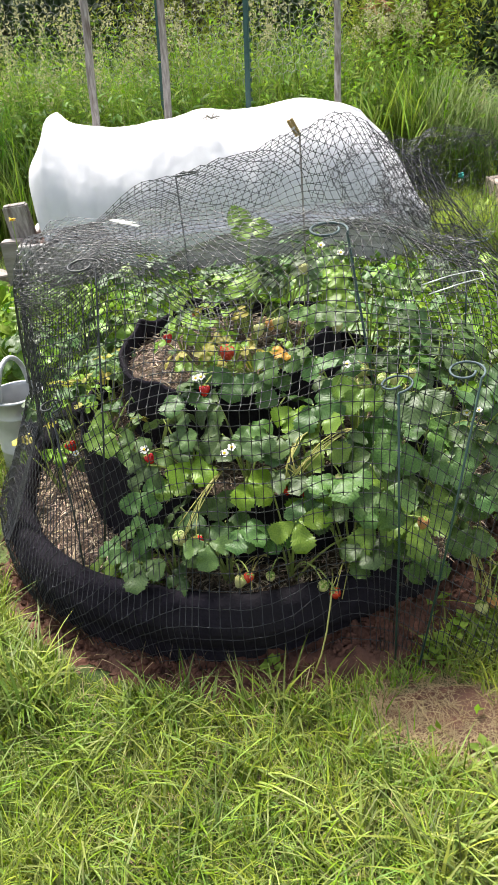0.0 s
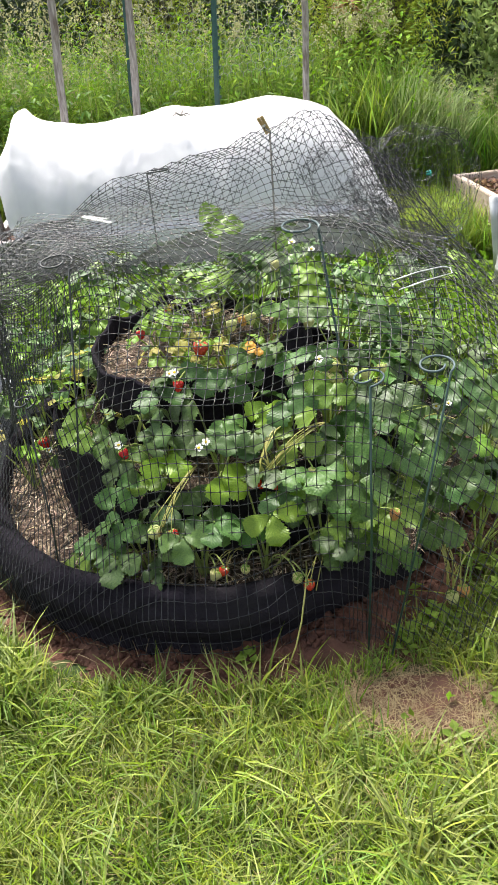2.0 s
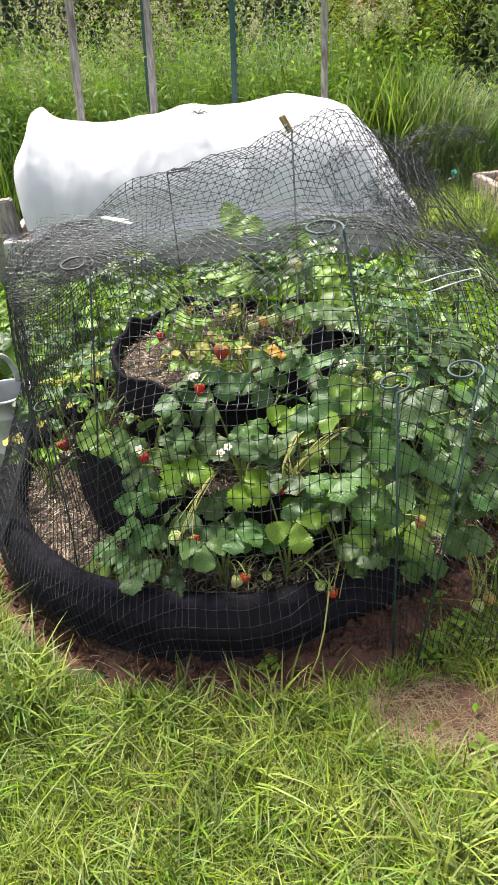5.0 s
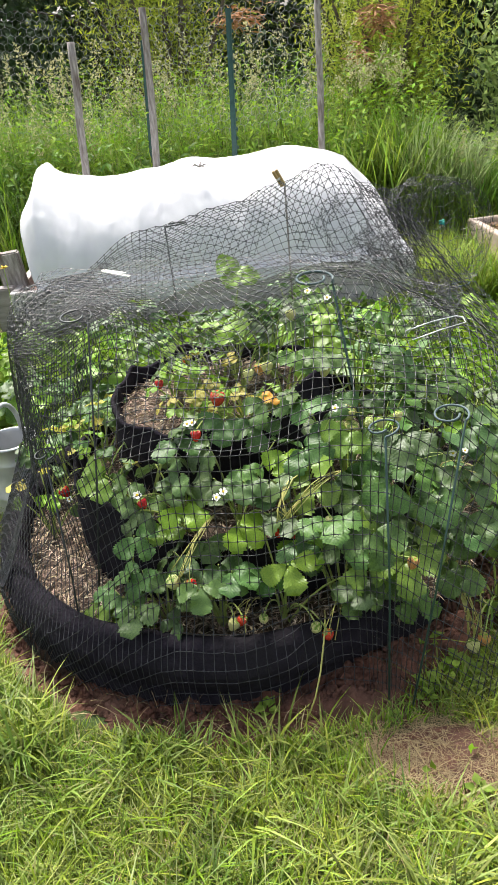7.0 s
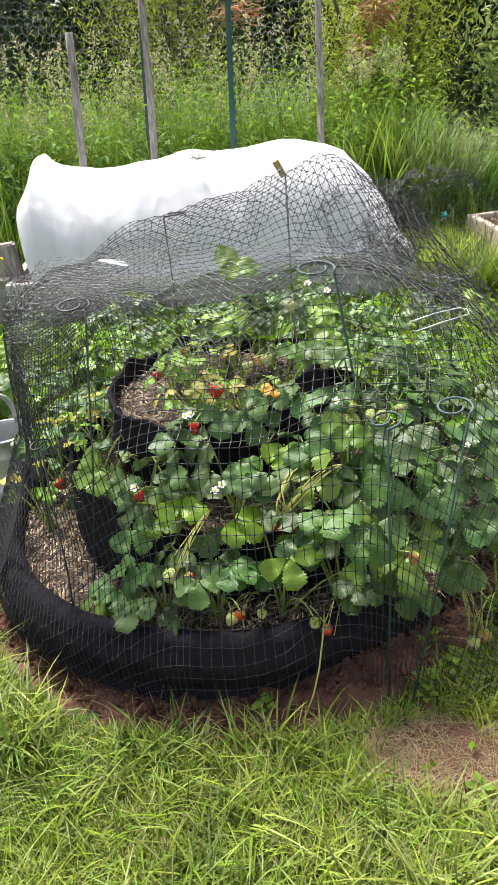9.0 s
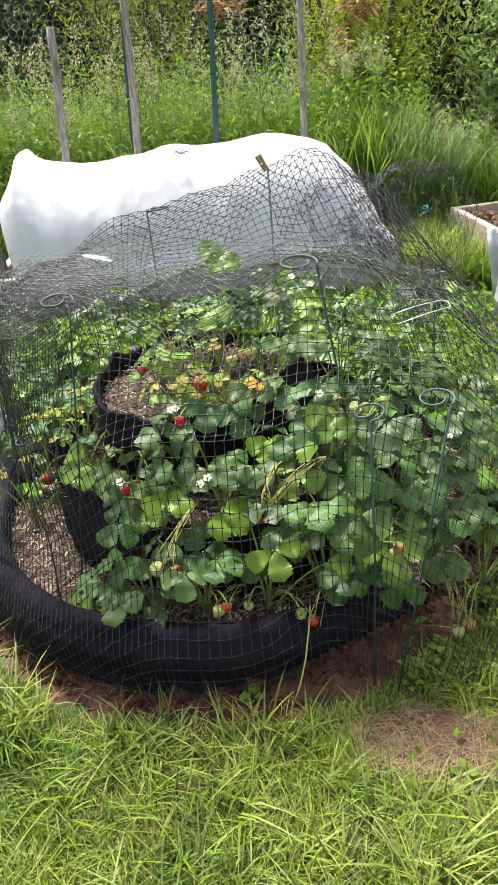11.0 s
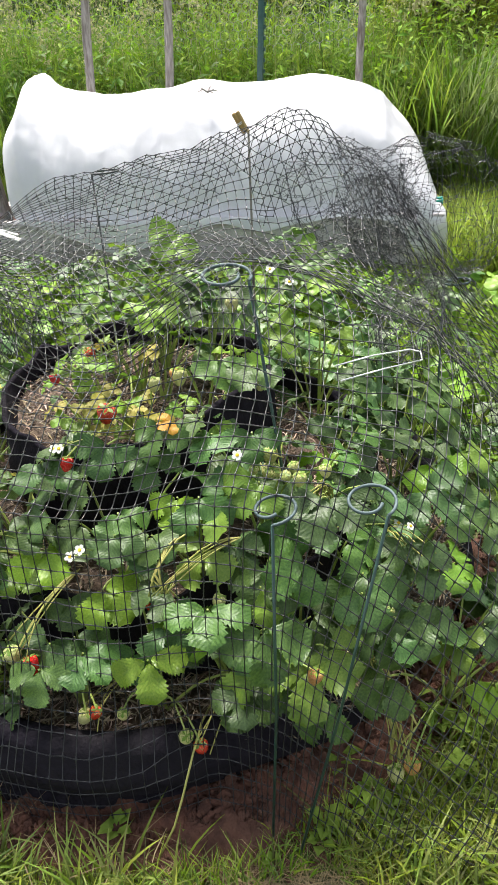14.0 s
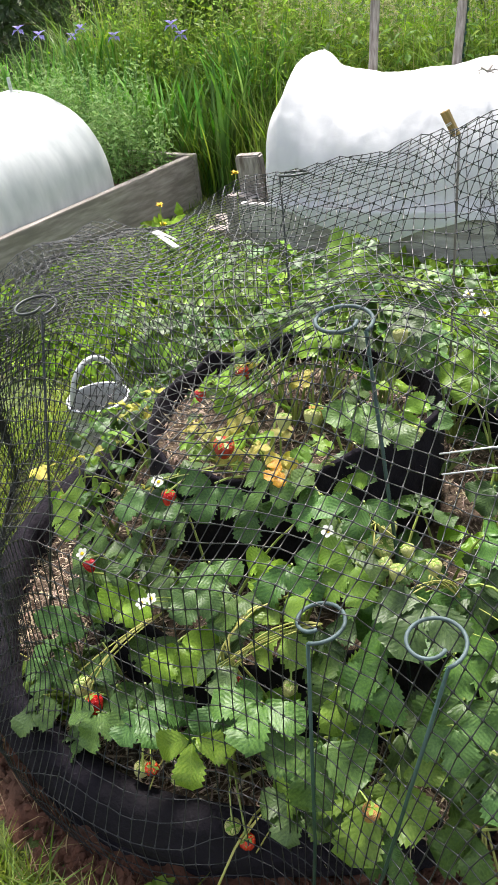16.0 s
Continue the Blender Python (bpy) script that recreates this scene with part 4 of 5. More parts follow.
for deg, n, reach, h, size in ((238, 5, 0.12, 0.17, 0.085), (256, 3, 0.13, 0.19, 0.085), (276, 3, 0.14, 0.22, 0.085), (297, 4, 0.15, 0.24, 0.085), (318, 5, 0.14, 0.22, 0.085),
                               (336, 6, 0.15, 0.17, 0.080), (350, 7, 0.13, 0.19, 0.075), (8, 8, 0.14, 0.19, 0.080), (35, 8, 0.13, 0.25, 0.080), (65, 8, 0.13, 0.26, 0.080),
                               (95, 8, 0.13, 0.26, 0.080), (125, 7, 0.12, 0.24, 0.075), (160, 5, 0.11, 0.16, 0.065)):
    ring_plant(0.425, deg, 0.295, n, reach, h, size)
for deg, r, n, reach, h, size in ((15, 0.18, 4, 0.09, 0.10, 0.065), (60, 0.19, 8, 0.12, 0.20, 0.08), (100, 0.18, 8, 0.12, 0.20, 0.08), (140, 0.18, 6, 0.10, 0.16, 0.07), (185, 0.19, 4, 0.08, 0.10, 0.055),
                                  (325, 0.19, 3, 0.08, 0.08, 0.060), (70, 0.03, 6, 0.09, 0.15, 0.065), (260, 0.13, 8, 0.09, 0.12, 0.036), (235, 0.20, 8, 0.08, 0.10, 0.034), (285, 0.20, 8, 0.09, 0.12, 0.036), (210, 0.12, 8, 0.09, 0.14, 0.036), (150, 0.06, 8, 0.09, 0.14, 0.036)):
    ring_plant(r, deg, 0.485, n, reach, h, size, 0.45 if size > 0.05 else 0.9, old=0.0 if size > 0.05 else 0.35)
# straggling, half-yellowed plants on the west side
for r, deg, z, n, reach, h, size in ((0.61, 178, 0.13, 8, 0.11, 0.25, 0.060), (0.62, 160, 0.13, 8, 0.11, 0.27, 0.062), (0.62, 197, 0.13, 6, 0.10, 0.19, 0.05), (0.42, 168, 0.32, 6, 0.11, 0.15, 0.050), (0.43, 188, 0.32, 7, 0.10, 0.15, 0.045),
                                     (0.44, 206, 0.32, 6, 0.09, 0.13, 0.042), (0.46, 222, 0.32, 5, 0.08, 0.10, 0.040)):
    ring_plant(r, deg, z, n, reach, h, size, 0.5, 0.2, 0.15)
# rooted outside the ring
for x, y, n in ((0.60, 0.40, 9), (0.72, 0.64, 9), (0.70, 0.95, 8)):
    strawberry_plant((x, y, 0.01), n, 0.15, 0.26, 0.085, -0.5, 0.15)
# self-sown rows behind the planter
for k in range(34):
    x, y = random.uniform(-1.5, 0.75), random.uniform(1.45, 2.65)
    strawberry_plant((x, y, 0.0), 6, 0.15, random.uniform(0.16, 0.30), random.uniform(0.075, 0.10), None, 0.4, "strawberry plant spreading between the planter and the covered bed")


def leaves_at(rows):
    """Leaves of known place: x, y, z, leaflet length, and 1 for a young pale one."""
    for x, y, z, size, pale in rows:
        root = min(plants, key=lambda o: (Vector(o.location) - Vector((x, y + 0.10, z - 0.22))).length)
        face = Vector((random.uniform(-0.6, 0.6), -0.40 + random.uniform(-0.5, 0.45), 1.0))
        size *= random.uniform(0.80, 0.98)
        add_leaf(root, Vector((x, y, z)) - Vector(root.location), face, size, pale, math.pi + random.uniform(-0.7, 0.7))


leaves_at(((-0.32, 0.20, 0.40, 0.080, 0), (-0.21, 0.13, 0.29, 0.080, 0), (-0.11, 0.17, 0.33, 0.075, 0), (-0.20, 0.28, 0.44, 0.085, 1), (-0.24, 0.41, 0.56, 0.090, 0),
           (-0.14, 0.39, 0.54, 0.090, 0), (-0.02, 0.43, 0.58, 0.085, 0), (0.01, 0.31, 0.47, 0.080, 0), (-0.06, 0.22, 0.41, 0.085, 1)))
leaves_at(((-0.10, 0.43, 0.60, 0.085, 0), (0.01, 0.46, 0.63, 0.085, 0), (-0.19, 0.43, 0.59, 0.085, 0), (0.08, 0.49, 0.64, 0.080, 0), (-0.28, 0.30, 0.37, 0.075, 1), (-0.15, 0.25, 0.35, 0.07, 0)))
leaves_at(((0.10, 0.22, 0.36, 0.080, 1), (0.17, 0.14, 0.47, 0.090, 0), (0.27, 0.13, 0.45, 0.095, 0), (0.13, 0.27, 0.49, 0.085, 1), (0.22, 0.36, 0.59, 0.080, 1),
           (0.35, 0.33, 0.59, 0.095, 0), (0.055, 0.37, 0.53, 0.070, 1), (0.23, 0.12, 0.30, 0.065, 0), (0.36, 0.15, 0.27, 0.050, 0)))
leaves_at(((0.32, 0.27, 0.49, 0.085, 0), (0.42, 0.31, 0.44, 0.090, 0), (0.48, 0.27, 0.35, 0.085, 0), (0.37, 0.19, 0.36, 0.075, 1),
           (0.30, 0.15, 0.32, 0.075, 0), (0.11, 0.45, 0.63, 0.075, 0), (0.15, 0.33, 0.54, 0.080, 1), (0.52, 0.45, 0.54, 0.085, 0)))
leaves_at(((0.44, 0.43, 0.55, 0.085, 0), (-0.055, 0.33, 0.51, 0.080, 0), (0.16, 0.63, 0.69, 0.070, 0), (0.08, 0.65, 0.69, 0.080, 0), (0.19, 0.45, 0.64, 0.065, 0),
           (-0.21, 0.33, 0.50, 0.085, 0), (0.49, 0.39, 0.45, 0.085, 0), (-0.08, 0.18, 0.30, 0.070, 0), (0.01, 0.18, 0.30, 0.070, 0), (-0.10, 1.02, 0.84, 0.090, 1)))
leaves_at(((-0.158, 0.153, 0.27, 0.075, 0), (0.229, 0.147, 0.26, 0.080, 0), (0.372, 0.17, 0.23, 0.075, 0), (0.48, 0.217, 0.28, 0.085, 0), (0.518, 0.297, 0.36, 0.090, 0),
           (-0.205, 0.089, 0.22, 0.060, 0), (0.246, 0.188, 0.38, 0.095, 0), (0.142, 0.215, 0.34, 0.085, 0), (0.451, 0.282, 0.33, 0.080, 0)))
yroot = nearest((0.03, 0.55, 0.4))
add_leaf(yroot, Vector((0.03, 0.46, 0.645)) - Vector(yroot.location), (0.3, -0.1, 1), 0.032, 0, 1.2, True, YELLOW)

FRUIT = (((-0.172, 0.098, 0.330), "red", 0.033), ((-0.218, 0.115, 0.326), "green", 0.034), ((0.153, 0.075, 0.195), "red", 0.026), ((0.128, 0.075, 0.213), "green", 0.026),
         ((0.505, 0.175, 0.075), "green", 0.032), ((0.535, 0.185, 0.085), "turn", 0.030), ((0.074, 0.192, 0.418), "red", 0.030), ((0.045, 0.205, 0.405), "red", 0.026),
         ((0.170, 0.22, 0.424), "green", 0.024), ((-0.121, 0.498, 0.640), "red", 0.038), ((0.225, 0.455, 0.555), "green", 0.036), ((-0.605, 0.49, 0.37), "red", 0.030), ((-0.167, 0.378, 0.592), "red", 0.026),
         ((0.074, 0.66, 0.562), "red", 0.027), ((-0.31, 0.275, 0.455), "red", 0.024), ((-0.069, 0.085, 0.222), "green", 0.028))
for p, kind, size in FRUIT:
    fruit(p, kind, size, (random.uniform(-25, 25), random.uniform(-25, 25)))
FRUIT = (((-0.05, 0.09, 0.228), "red", 0.024), ((0.0, 0.095, 0.225), "green", 0.022), ((0.153, 0.743, 0.60), "green", 0.030), ((-0.282, 0.792, 0.62), "red", 0.030), ((-0.028, 0.682, 0.64), "turn", 0.028),
         ((-0.05, 0.60, 0.66), "green", 0.028), ((0.0, 0.62, 0.67), "green", 0.030), ((-0.33, 0.70, 0.60), "red", 0.024), ((0.36, 0.12, 0.37), "turn", 0.026), ((0.12, 0.45, 0.60), "green", 0.020),
         ((0.27, 0.44, 0.58), "green", 0.022), ((0.20, 0.41, 0.585), "green", 0.018), ((0.05, 0.90, 0.72), "green", 0.030), ((0.47, 0.30, 0.36), "green", 0.024), ((0.55, 0.33, 0.33), "green", 0.024))
for p, kind, size in FRUIT:
    fruit(p, kind, size, (random.uniform(-25, 25), random.uniform(-25, 25)))
for p, size in (((0.19, 0.331, 0.664), 0.013), ((-0.097, 0.192, 0.509), 0.013), ((-0.08, 0.200, 0.520), 0.013), ((0.477, 0.413, 0.484), 0.013), ((0.153, 1.103, 0.69), 0.015), ((0.086, 1.19, 0.69), 0.016), ((-0.169, 0.36, 0.628), 0.013), ((-0.185, 0.37, 0.62), 0.012),
                ((-0.315, 0.27, 0.475), 0.015), ((-0.585, 0.475, 0.345), 0.012), ((0.50, 0.36, 0.52), 0.010)):
    blossom(p, size * 0.82)

# the ripe fruit hangs clear of the leaves, towards the light of the open side
RIPE = ((-0.172, 0.098, 0.330), (0.074, 0.192, 0.418), (-0.121, 0.498, 0.640), (0.153, 0.075, 0.195), (-0.167, 0.378, 0.592), (0.074, 0.66, 0.562))
for plant in plants:
    for ob in [o for o in plant.children if o.name.startswith("leaf")]:
        at = plant.location + ob.matrix_local.translation
        if any((at - Vector(p) - Vector((0.03, -0.05, 0.035))).length < 0.085 for p in RIPE):
            bpy.data.objects.remove(ob)

# runners that trail over the rim and out on the soil
def runner(pts, r=0.0016):
    root = nearest(pts[0])
    part("runner", tube([Vector(p) - Vector(root.location) for p in pts], r, 5), M["runner"], root, "straw-coloured trailing runner", smooth=True)


runner([(0.14, 0.20, 0.16), (0.147, 0.11, 0.21), (0.145, 0.05, 0.195), (0.135, 0.0, 0.14), (0.12, -0.02, 0.08), (0.09, -0.05, 0.012)], 0.0022)
runner([(-0.33, 0.25, 0.20), (-0.46, 0.20, 0.17), (-0.60, 0.22, 0.135), (-0.66, 0.26, 0.135)])
runner([(-0.28, 0.22, 0.19), (-0.40, 0.17, 0.155), (-0.50, 0.17, 0.14)])
for k in range(6):
    j, i_ = random.uniform(-0.03, 0.03), random.uniform(-0.03, 0.03)
    runner([(0.40 + 2 * j, 0.36 + i_, 0.30), (0.47 + j, 0.28 + i_, 0.27 + j), (0.51 + i_, 0.22 + j, 0.16 + 0.7 * i_), (0.51 + 0.8 * j, 0.18, 0.09 + 0.4 * abs(i_))], 0.0022)
for k in range(7):
    j = random.uniform(-0.02, 0.02)
    runner([(0.10 + j, 0.34, 0.50), (0.07 + 0.7 * j, 0.27, 0.50 + 0.5 * j), (0.05 + 0.5 * j, 0.22, 0.465 + j), (0.04 + 0.01 * k, 0.195, 0.43 - 0.8 * abs(j))], 0.0019)

def truss(root_at, to, n, spread=0.012):
    """A bundle of fruit stalks that arch from a crown and part towards the berries."""
    a, b = Vector(root_at), Vector(to)
    for k in range(n):
        q = b + Vector((random.uniform(-1, 1), random.uniform(-1, 1), random.uniform(-1.5, 0.5))) * spread * 2.2
        mid = (a + b) / 2 + Vector((random.uniform(-1.8, 1.8), random.uniform(-1.8, 1.8), 2 + random.uniform(0, 3))) * spread
        runner([a * (1 - t) ** 2 + mid * 2 * t * (1 - t) + q * t * t for t in np.linspace(0, 1, 7)], 0.0013)


truss((-0.12, 0.26, 0.42), (-0.19, 0.105, 0.345), 5)
truss((0.20, 0.28, 0.52), (0.065, 0.195, 0.44), 6)
truss((0.36, 0.33, 0.36), (0.52, 0.19, 0.12), 6, 0.016)
truss((0.22, 0.30, 0.25), (0.15, 0.085, 0.21), 3)
truss((0.16, 0.55, 0.50), (0.22, 0.46, 0.60), 5, 0.016)
truss((0.34, 0.50, 0.45), (0.33, 0.36, 0.60), 5, 0.016)
truss((0.44, 0.55, 0.34), (0.52, 0.36, 0.45), 5, 0.016)
truss((-0.02, 0.22, 0.18), (-0.06, 0.09, 0.225), 4)
for p_, size in (((0.30, 0.34, 0.625), 0.024), ((0.34, 0.38, 0.62), 0.022), ((0.22, 0.475, 0.585), 0.030), ((0.27, 0.36, 0.61), 0.020), ((0.53, 0.37, 0.44), 0.022)):
    fruit(p_, "green", size, (random.uniform(-25, 25), random.uniform(-25, 25)))

# ---- net ----
SUP = [(0.45, 0.118, 0.725), (0.304, 0.10, 0.72), (-0.05, 0.08, 0.66), (-0.40, 0.12, 0.62), (-0.60, 0.35, 0.80), (-0.60, 0.54, 0.90), (-0.68, 0.75, 0.86), (-0.62, 1.05, 0.84), (-0.37, 0.39, 0.89),
       (-0.34, 1.11, 0.945), (-0.15, 1.17, 0.99), (0.02, 1.2, 1.06), (0.17, 1.15, 1.115), (0.36, 1.15, 0.98), (0.52, 1.085, 0.84), (0.53, 0.8, 0.72), (0.53, 0.42, 0.81), (0.49, 0.415, 0.825), (0.209, 0.463, 0.945),
       (-0.12, 0.42, 0.76), (-0.12, 0.80, 0.89), (0.24, 0.82, 0.86), (-0.35, 0.8, 0.90), (0.40, 0.25, 0.77)]


SUPA = np.array(SUP)


def trend(x, y):
    return np.array([x * 0 + 1, x, y, x * y, x * x, y * y])


NET_FIT = np.linalg.lstsq(trend(SUPA[:, 0], SUPA[:, 1]).T, SUPA[:, 2], rcond=None)[0]
NET_RES = SUPA[:, 2] - trend(SUPA[:, 0], SUPA[:, 1]).T @ NET_FIT


def net_top(x, y):
    """A gentle slope through the supports, peaked a little at each."""
    k = 1 / ((SUPA[:, 0] - x) ** 2 + (SUPA[:, 1] - y) ** 2 + 0.006) ** 1.5
    return float(trend(x, y) @ NET_FIT + (k @ NET_RES) / k.sum())


NET_C, NET_H, NET_R = (-0.07, 0.63), (0.57, 0.53), 0.26       # rounded rectangle that the net hangs over


def net_point(a, b):
    """Where the cloth's own point (a, b) hangs."""
    top = min(1.0, max(0.0, (b - 0.25) / 0.5))                  # the mesh is pulled askew over the top
    turn = 0.5 * top * top * (3 - 2 * top)
    da, db = a + 0.1, b - 0.35
    a, b = -0.1 + math.cos(turn) * da - math.sin(turn) * db, 0.35 + math.sin(turn) * da + math.cos(turn) * db
    crum = 0.22 + 0.55 * min(1, max(0, (b - 0.1) * 3))
    a, b = a + crum * (0.05 * noise.noise((a * 2.1, b * 2.1, 11)) + 0.02 * noise.noise((a * 5, b * 5, 12))), b + crum * (0.05 * noise.noise((a * 2.1, b * 2.1, 21)) + 0.02 * noise.noise((a * 5, b * 5, 22)))
    dx, dy = a - NET_C[0], b - NET_C[1]
    R = NET_R + (0.22 if dx < 0 and dy < 0 else 0)
    ix, iy = NET_H[0] - R, NET_H[1] - R
    cx, cy = max(-ix, min(ix, dx)), max(-iy, min(iy, dy))
    ox, oy = dx - cx, dy - cy
    dist = math.hypot(ox, oy)
    wob = 0.006 * noise.noise((a * 7, b * 7, 1))
    if dist <= R:
        z = net_top(a, b)
        return (a + wob, b + 0.006 * noise.noise((a * 7, b * 7, 5)), z + 0.018 * noise.noise((a * 4, b * 4, 2)) + 0.006 * noise.noise((a * 11, b * 11, 3)))
    nx, ny = ox / dist, oy / dist
    qx, qy = NET_C[0] + cx + nx * R, NET_C[1] + cy + ny * R
    top = net_top(qx, qy)
    d = dist - R
    east = max(0, nx) ** 2
    front = max(0, -ny) ** 2
    west = max(0, -nx) ** 2
    flare = 0.10 + 0.60 * east + 0.0 * front - 0.02 * west
    ang = math.atan2(ny, nx)
    fold = 0.022 * math.sin(ang * 26 + 2 * noise.noise((nx * 3, ny * 3, 0))) * min(1, d * 4) * (1 - front) * (1 - 0.8 * west) * (1 - 0.75 * east)
    h = d * math.sqrt(max(0.1, 1 - flare * flare))
    out = d * flare + fold + 0.03 * math.sin(min(1, d / 0.6) * math.pi) * (1 - front) * (1 - 0.9 * west)
    x, y, z = qx + nx * out + wob, qy + ny * out + 0.004 * noise.noise((a * 9, b * 9, 9)), top - h * (1.2 + 0.42 * front)
    least = 0.800 - max(0.0, 0.09 - z) * 0.15 if z < 0.16 else 0.800 - 0.42 * (z - 0.16) - 0.25 * min(0.06, z - 0.16)     # it lies on the fabric ring below
    rx, ry = x - BED[0], y - BED[1]
    r = math.hypot(rx, ry)
    least += ring_swell(math.atan2(ry, rx)) * min(1.0, max(0.0, (0.40 - z) / 0.2))
    if r < least and z < 0.45:
        x, y = BED[0] + rx * least / r, BED[1] + ry * least / r
    return (x, y, z)


NET_STEP, NET_RAD = 0.0228, 0.00122


def net_grid():
    n0, n1 = int(3.4 / NET_STEP), int(3.2 / NET_STEP)
    pts = {}
    for i in range(n0):
        for j in range(n1):
            a, b = -1.75 + i * NET_STEP, -0.95 + j * NET_STEP
            p = net_point(a + 0.003 * noise.noise((a * 30, b * 30, 0)), b + 0.003 * noise.noise((a * 30, b * 30, 4)))
            if p[2] > 0.004 and not (p[1] > 1.20 + 0.02 * noise.noise((a * 8, 0, 6)) and p[0] < 0.34):      # it ends at the ridge
                pts[i, j] = p
    return pts


def strands(name, pts, step, rad):
    """Thin knotted strands along the grid's edges."""
    E0, E1 = [], []
    for (i, j), p in pts.items():
        for q in ((i + 1, j), (i, j + 1)):
            if q in pts:
                E0.append(p)
                E1.append(pts[q])
    E0, E1 = np.array(E0), np.array(E1)
    d = E1 - E0
    L = np.linalg.norm(d, axis=1)
    ok = L < step * 2.2
    E0, E1, d = E0[ok], E1[ok], d[ok] / L[ok, None]
    s = np.cross(d, np.array([0.31, 0.52, 0.79]))
    s /= np.linalg.norm(s, axis=1, keepdims=True)
    u = np.cross(d, s)
    rows = []
    for e, r in ((E0, rad * 1.75), (E0 * 0.84 + E1 * 0.16, rad * 0.86), (E0 * 0.16 + E1 * 0.84, rad * 0.86), (E1, rad * 1.75)):
        for k in range(3):
            rows.append(e + (s * math.cos(2.0944 * k) + u * math.sin(2.0944 * k)) * r)
    v = np.stack(rows, 1).reshape(-1, 3)
    off = (np.arange(len(E0)) * 12)[:, None]
    f = np.concatenate([np.array([[q + k, q + (k + 1) % 3, q + 3 + (k + 1) % 3, q + 3 + k]]) + off for q in (0, 3, 6) for k in range(3)])
    return mesh_object(name, v, f, M["net"], net, True)


net = empty("bird_net", (0, 0, 0), "black plastic bird netting draped over rods above the strawberries", "bird net")
strands("net_sheet", net_grid(), NET_STEP, NET_RAD)


def slack_layer(turn, lift, keep, seed):
    """A second thickness of the net where it is doubled over, its mesh lying askew."""
    c, s = math.cos(turn), math.sin(turn)
    n = int(4.0 / NET_STEP)
    pts = {}
    for i in range(n):
        for j in range(n):
            p0, q0 = -2.0 + i * NET_STEP, -2.0 + j * NET_STEP
            a, b = NET_C[0] + c * p0 - s * q0, NET_C[1] + s * p0 + c * q0
            if not (-1.5 < a < 1.4 and -0.7 < b < 2.0):
                continue
            x, y, z = net_point(a + 0.03 * noise.noise((a * 3, b * 3, seed)), b + 0.03 * noise.noise((a * 3, b * 3, seed + 4)))
            k = lift * (1 + 1.2 * noise.noise((x * 4, y * 4, seed)))
            if z > 0.05 and keep(x, y, z + 0.15 * noise.noise((x * 3, y * 3, seed + 9))):
                pts[i, j] = (x - (0.01 if x < -0.5 else 0), y, z + k)
    return strands("net_layer", pts, NET_STEP, NET_RAD * 0.62)


slack_layer(0.7, 0.03, lambda x, y, z: 0.34 < y < 0.80 and z > 0.62 and x < 0.30, 3)
slack_layer(0.35, 0.02, lambda x, y, z: x < -0.40 and 0.12 < y < 0.72 and z > 0.56, 7)
slack_layer(1.0, 0.035, lambda x, y, z: x > 0.28 and 0.40 < y < 1.1 and z > 0.58, 12)


def net_fold(c, radii, turn, seed, rough, lon=(0, 1), lat=(0.08, 0.92), step=0.021):
    """A loose gathered bag of the same net."""
    na = int(2 * math.pi * max(radii[:2]) * (lon[1] - lon[0]) / step)
    nb = int(math.pi * (radii[2] + max(radii[:2])) / 2 * (lat[1] - lat[0]) / step)
    pts = {}
    rot = Matrix.Rotation(turn, 3, "Z")
    for i in range(na + 1):
        for j in range(nb + 1):
            a = 2 * math.pi * (lon[0] + (lon[1] - lon[0]) * i / na)
            b = math.pi * (lat[0] + (lat[1] - lat[0]) * j / nb)
            d = Vector((math.cos(a) * math.sin(b), math.sin(a) * math.sin(b), math.cos(b)))
            q = d + Vector((noise.noise(d * 2.2 + Vector((seed, 0, 0))), noise.noise(d * 2.2 + Vector((0, seed, 3))), noise.noise(d * 2.2 + Vector((5, 0, seed))))) * rough
            q += Vector((noise.noise(d * 6 + Vector((seed, 1, 0))), noise.noise(d * 6 + Vector((1, seed, 3))), noise.noise(d * 6 + Vector((5, 2, seed))))) * rough * 0.3
            p = Vector(c) + rot @ Vector((q.x * radii[0], q.y * radii[1], q.z * radii[2]))
            pts[i, j] = tuple(p)
    return strands("net_fold", pts, step * 0.8, NET_RAD * 0.45)


net_fold((0.48, 1.15, 0.85), (0.19, 0.13, 0.175), 0.3, 3.0, 0.22)
net_fold((0.40, 1.11, 0.85), (0.07, 0.05, 0.07), 0.9, 14.0, 0.6, step=0.015)
net_fold((0.30, 1.13, 0.90), (0.15, 0.05, 0.12), 0.1, 21.0, 0.4)
net_fold((0.37, 1.13, 0.85), (0.11, 0.05, 0.10), 0.4, 51.0, 0.5, step=0.014)
net_fold((-0.53, 0.64, 0.87), (0.10, 0.22, 0.05), 0.2, 31.0, 0.2)
net_fold((0.47, 0.86, 0.73), (0.07, 0.22, 0.07), -0.1, 44.0, 0.25)
part("net_tie", tube([(0.51 + 0.006 * math.cos(a), 1.085 + 0.006 * math.sin(a), 0.90 + 0.0012 * a) for a in np.linspace(0, 12, 34)], 0.0026, 6), M["tie"], net, "teal twine knot")


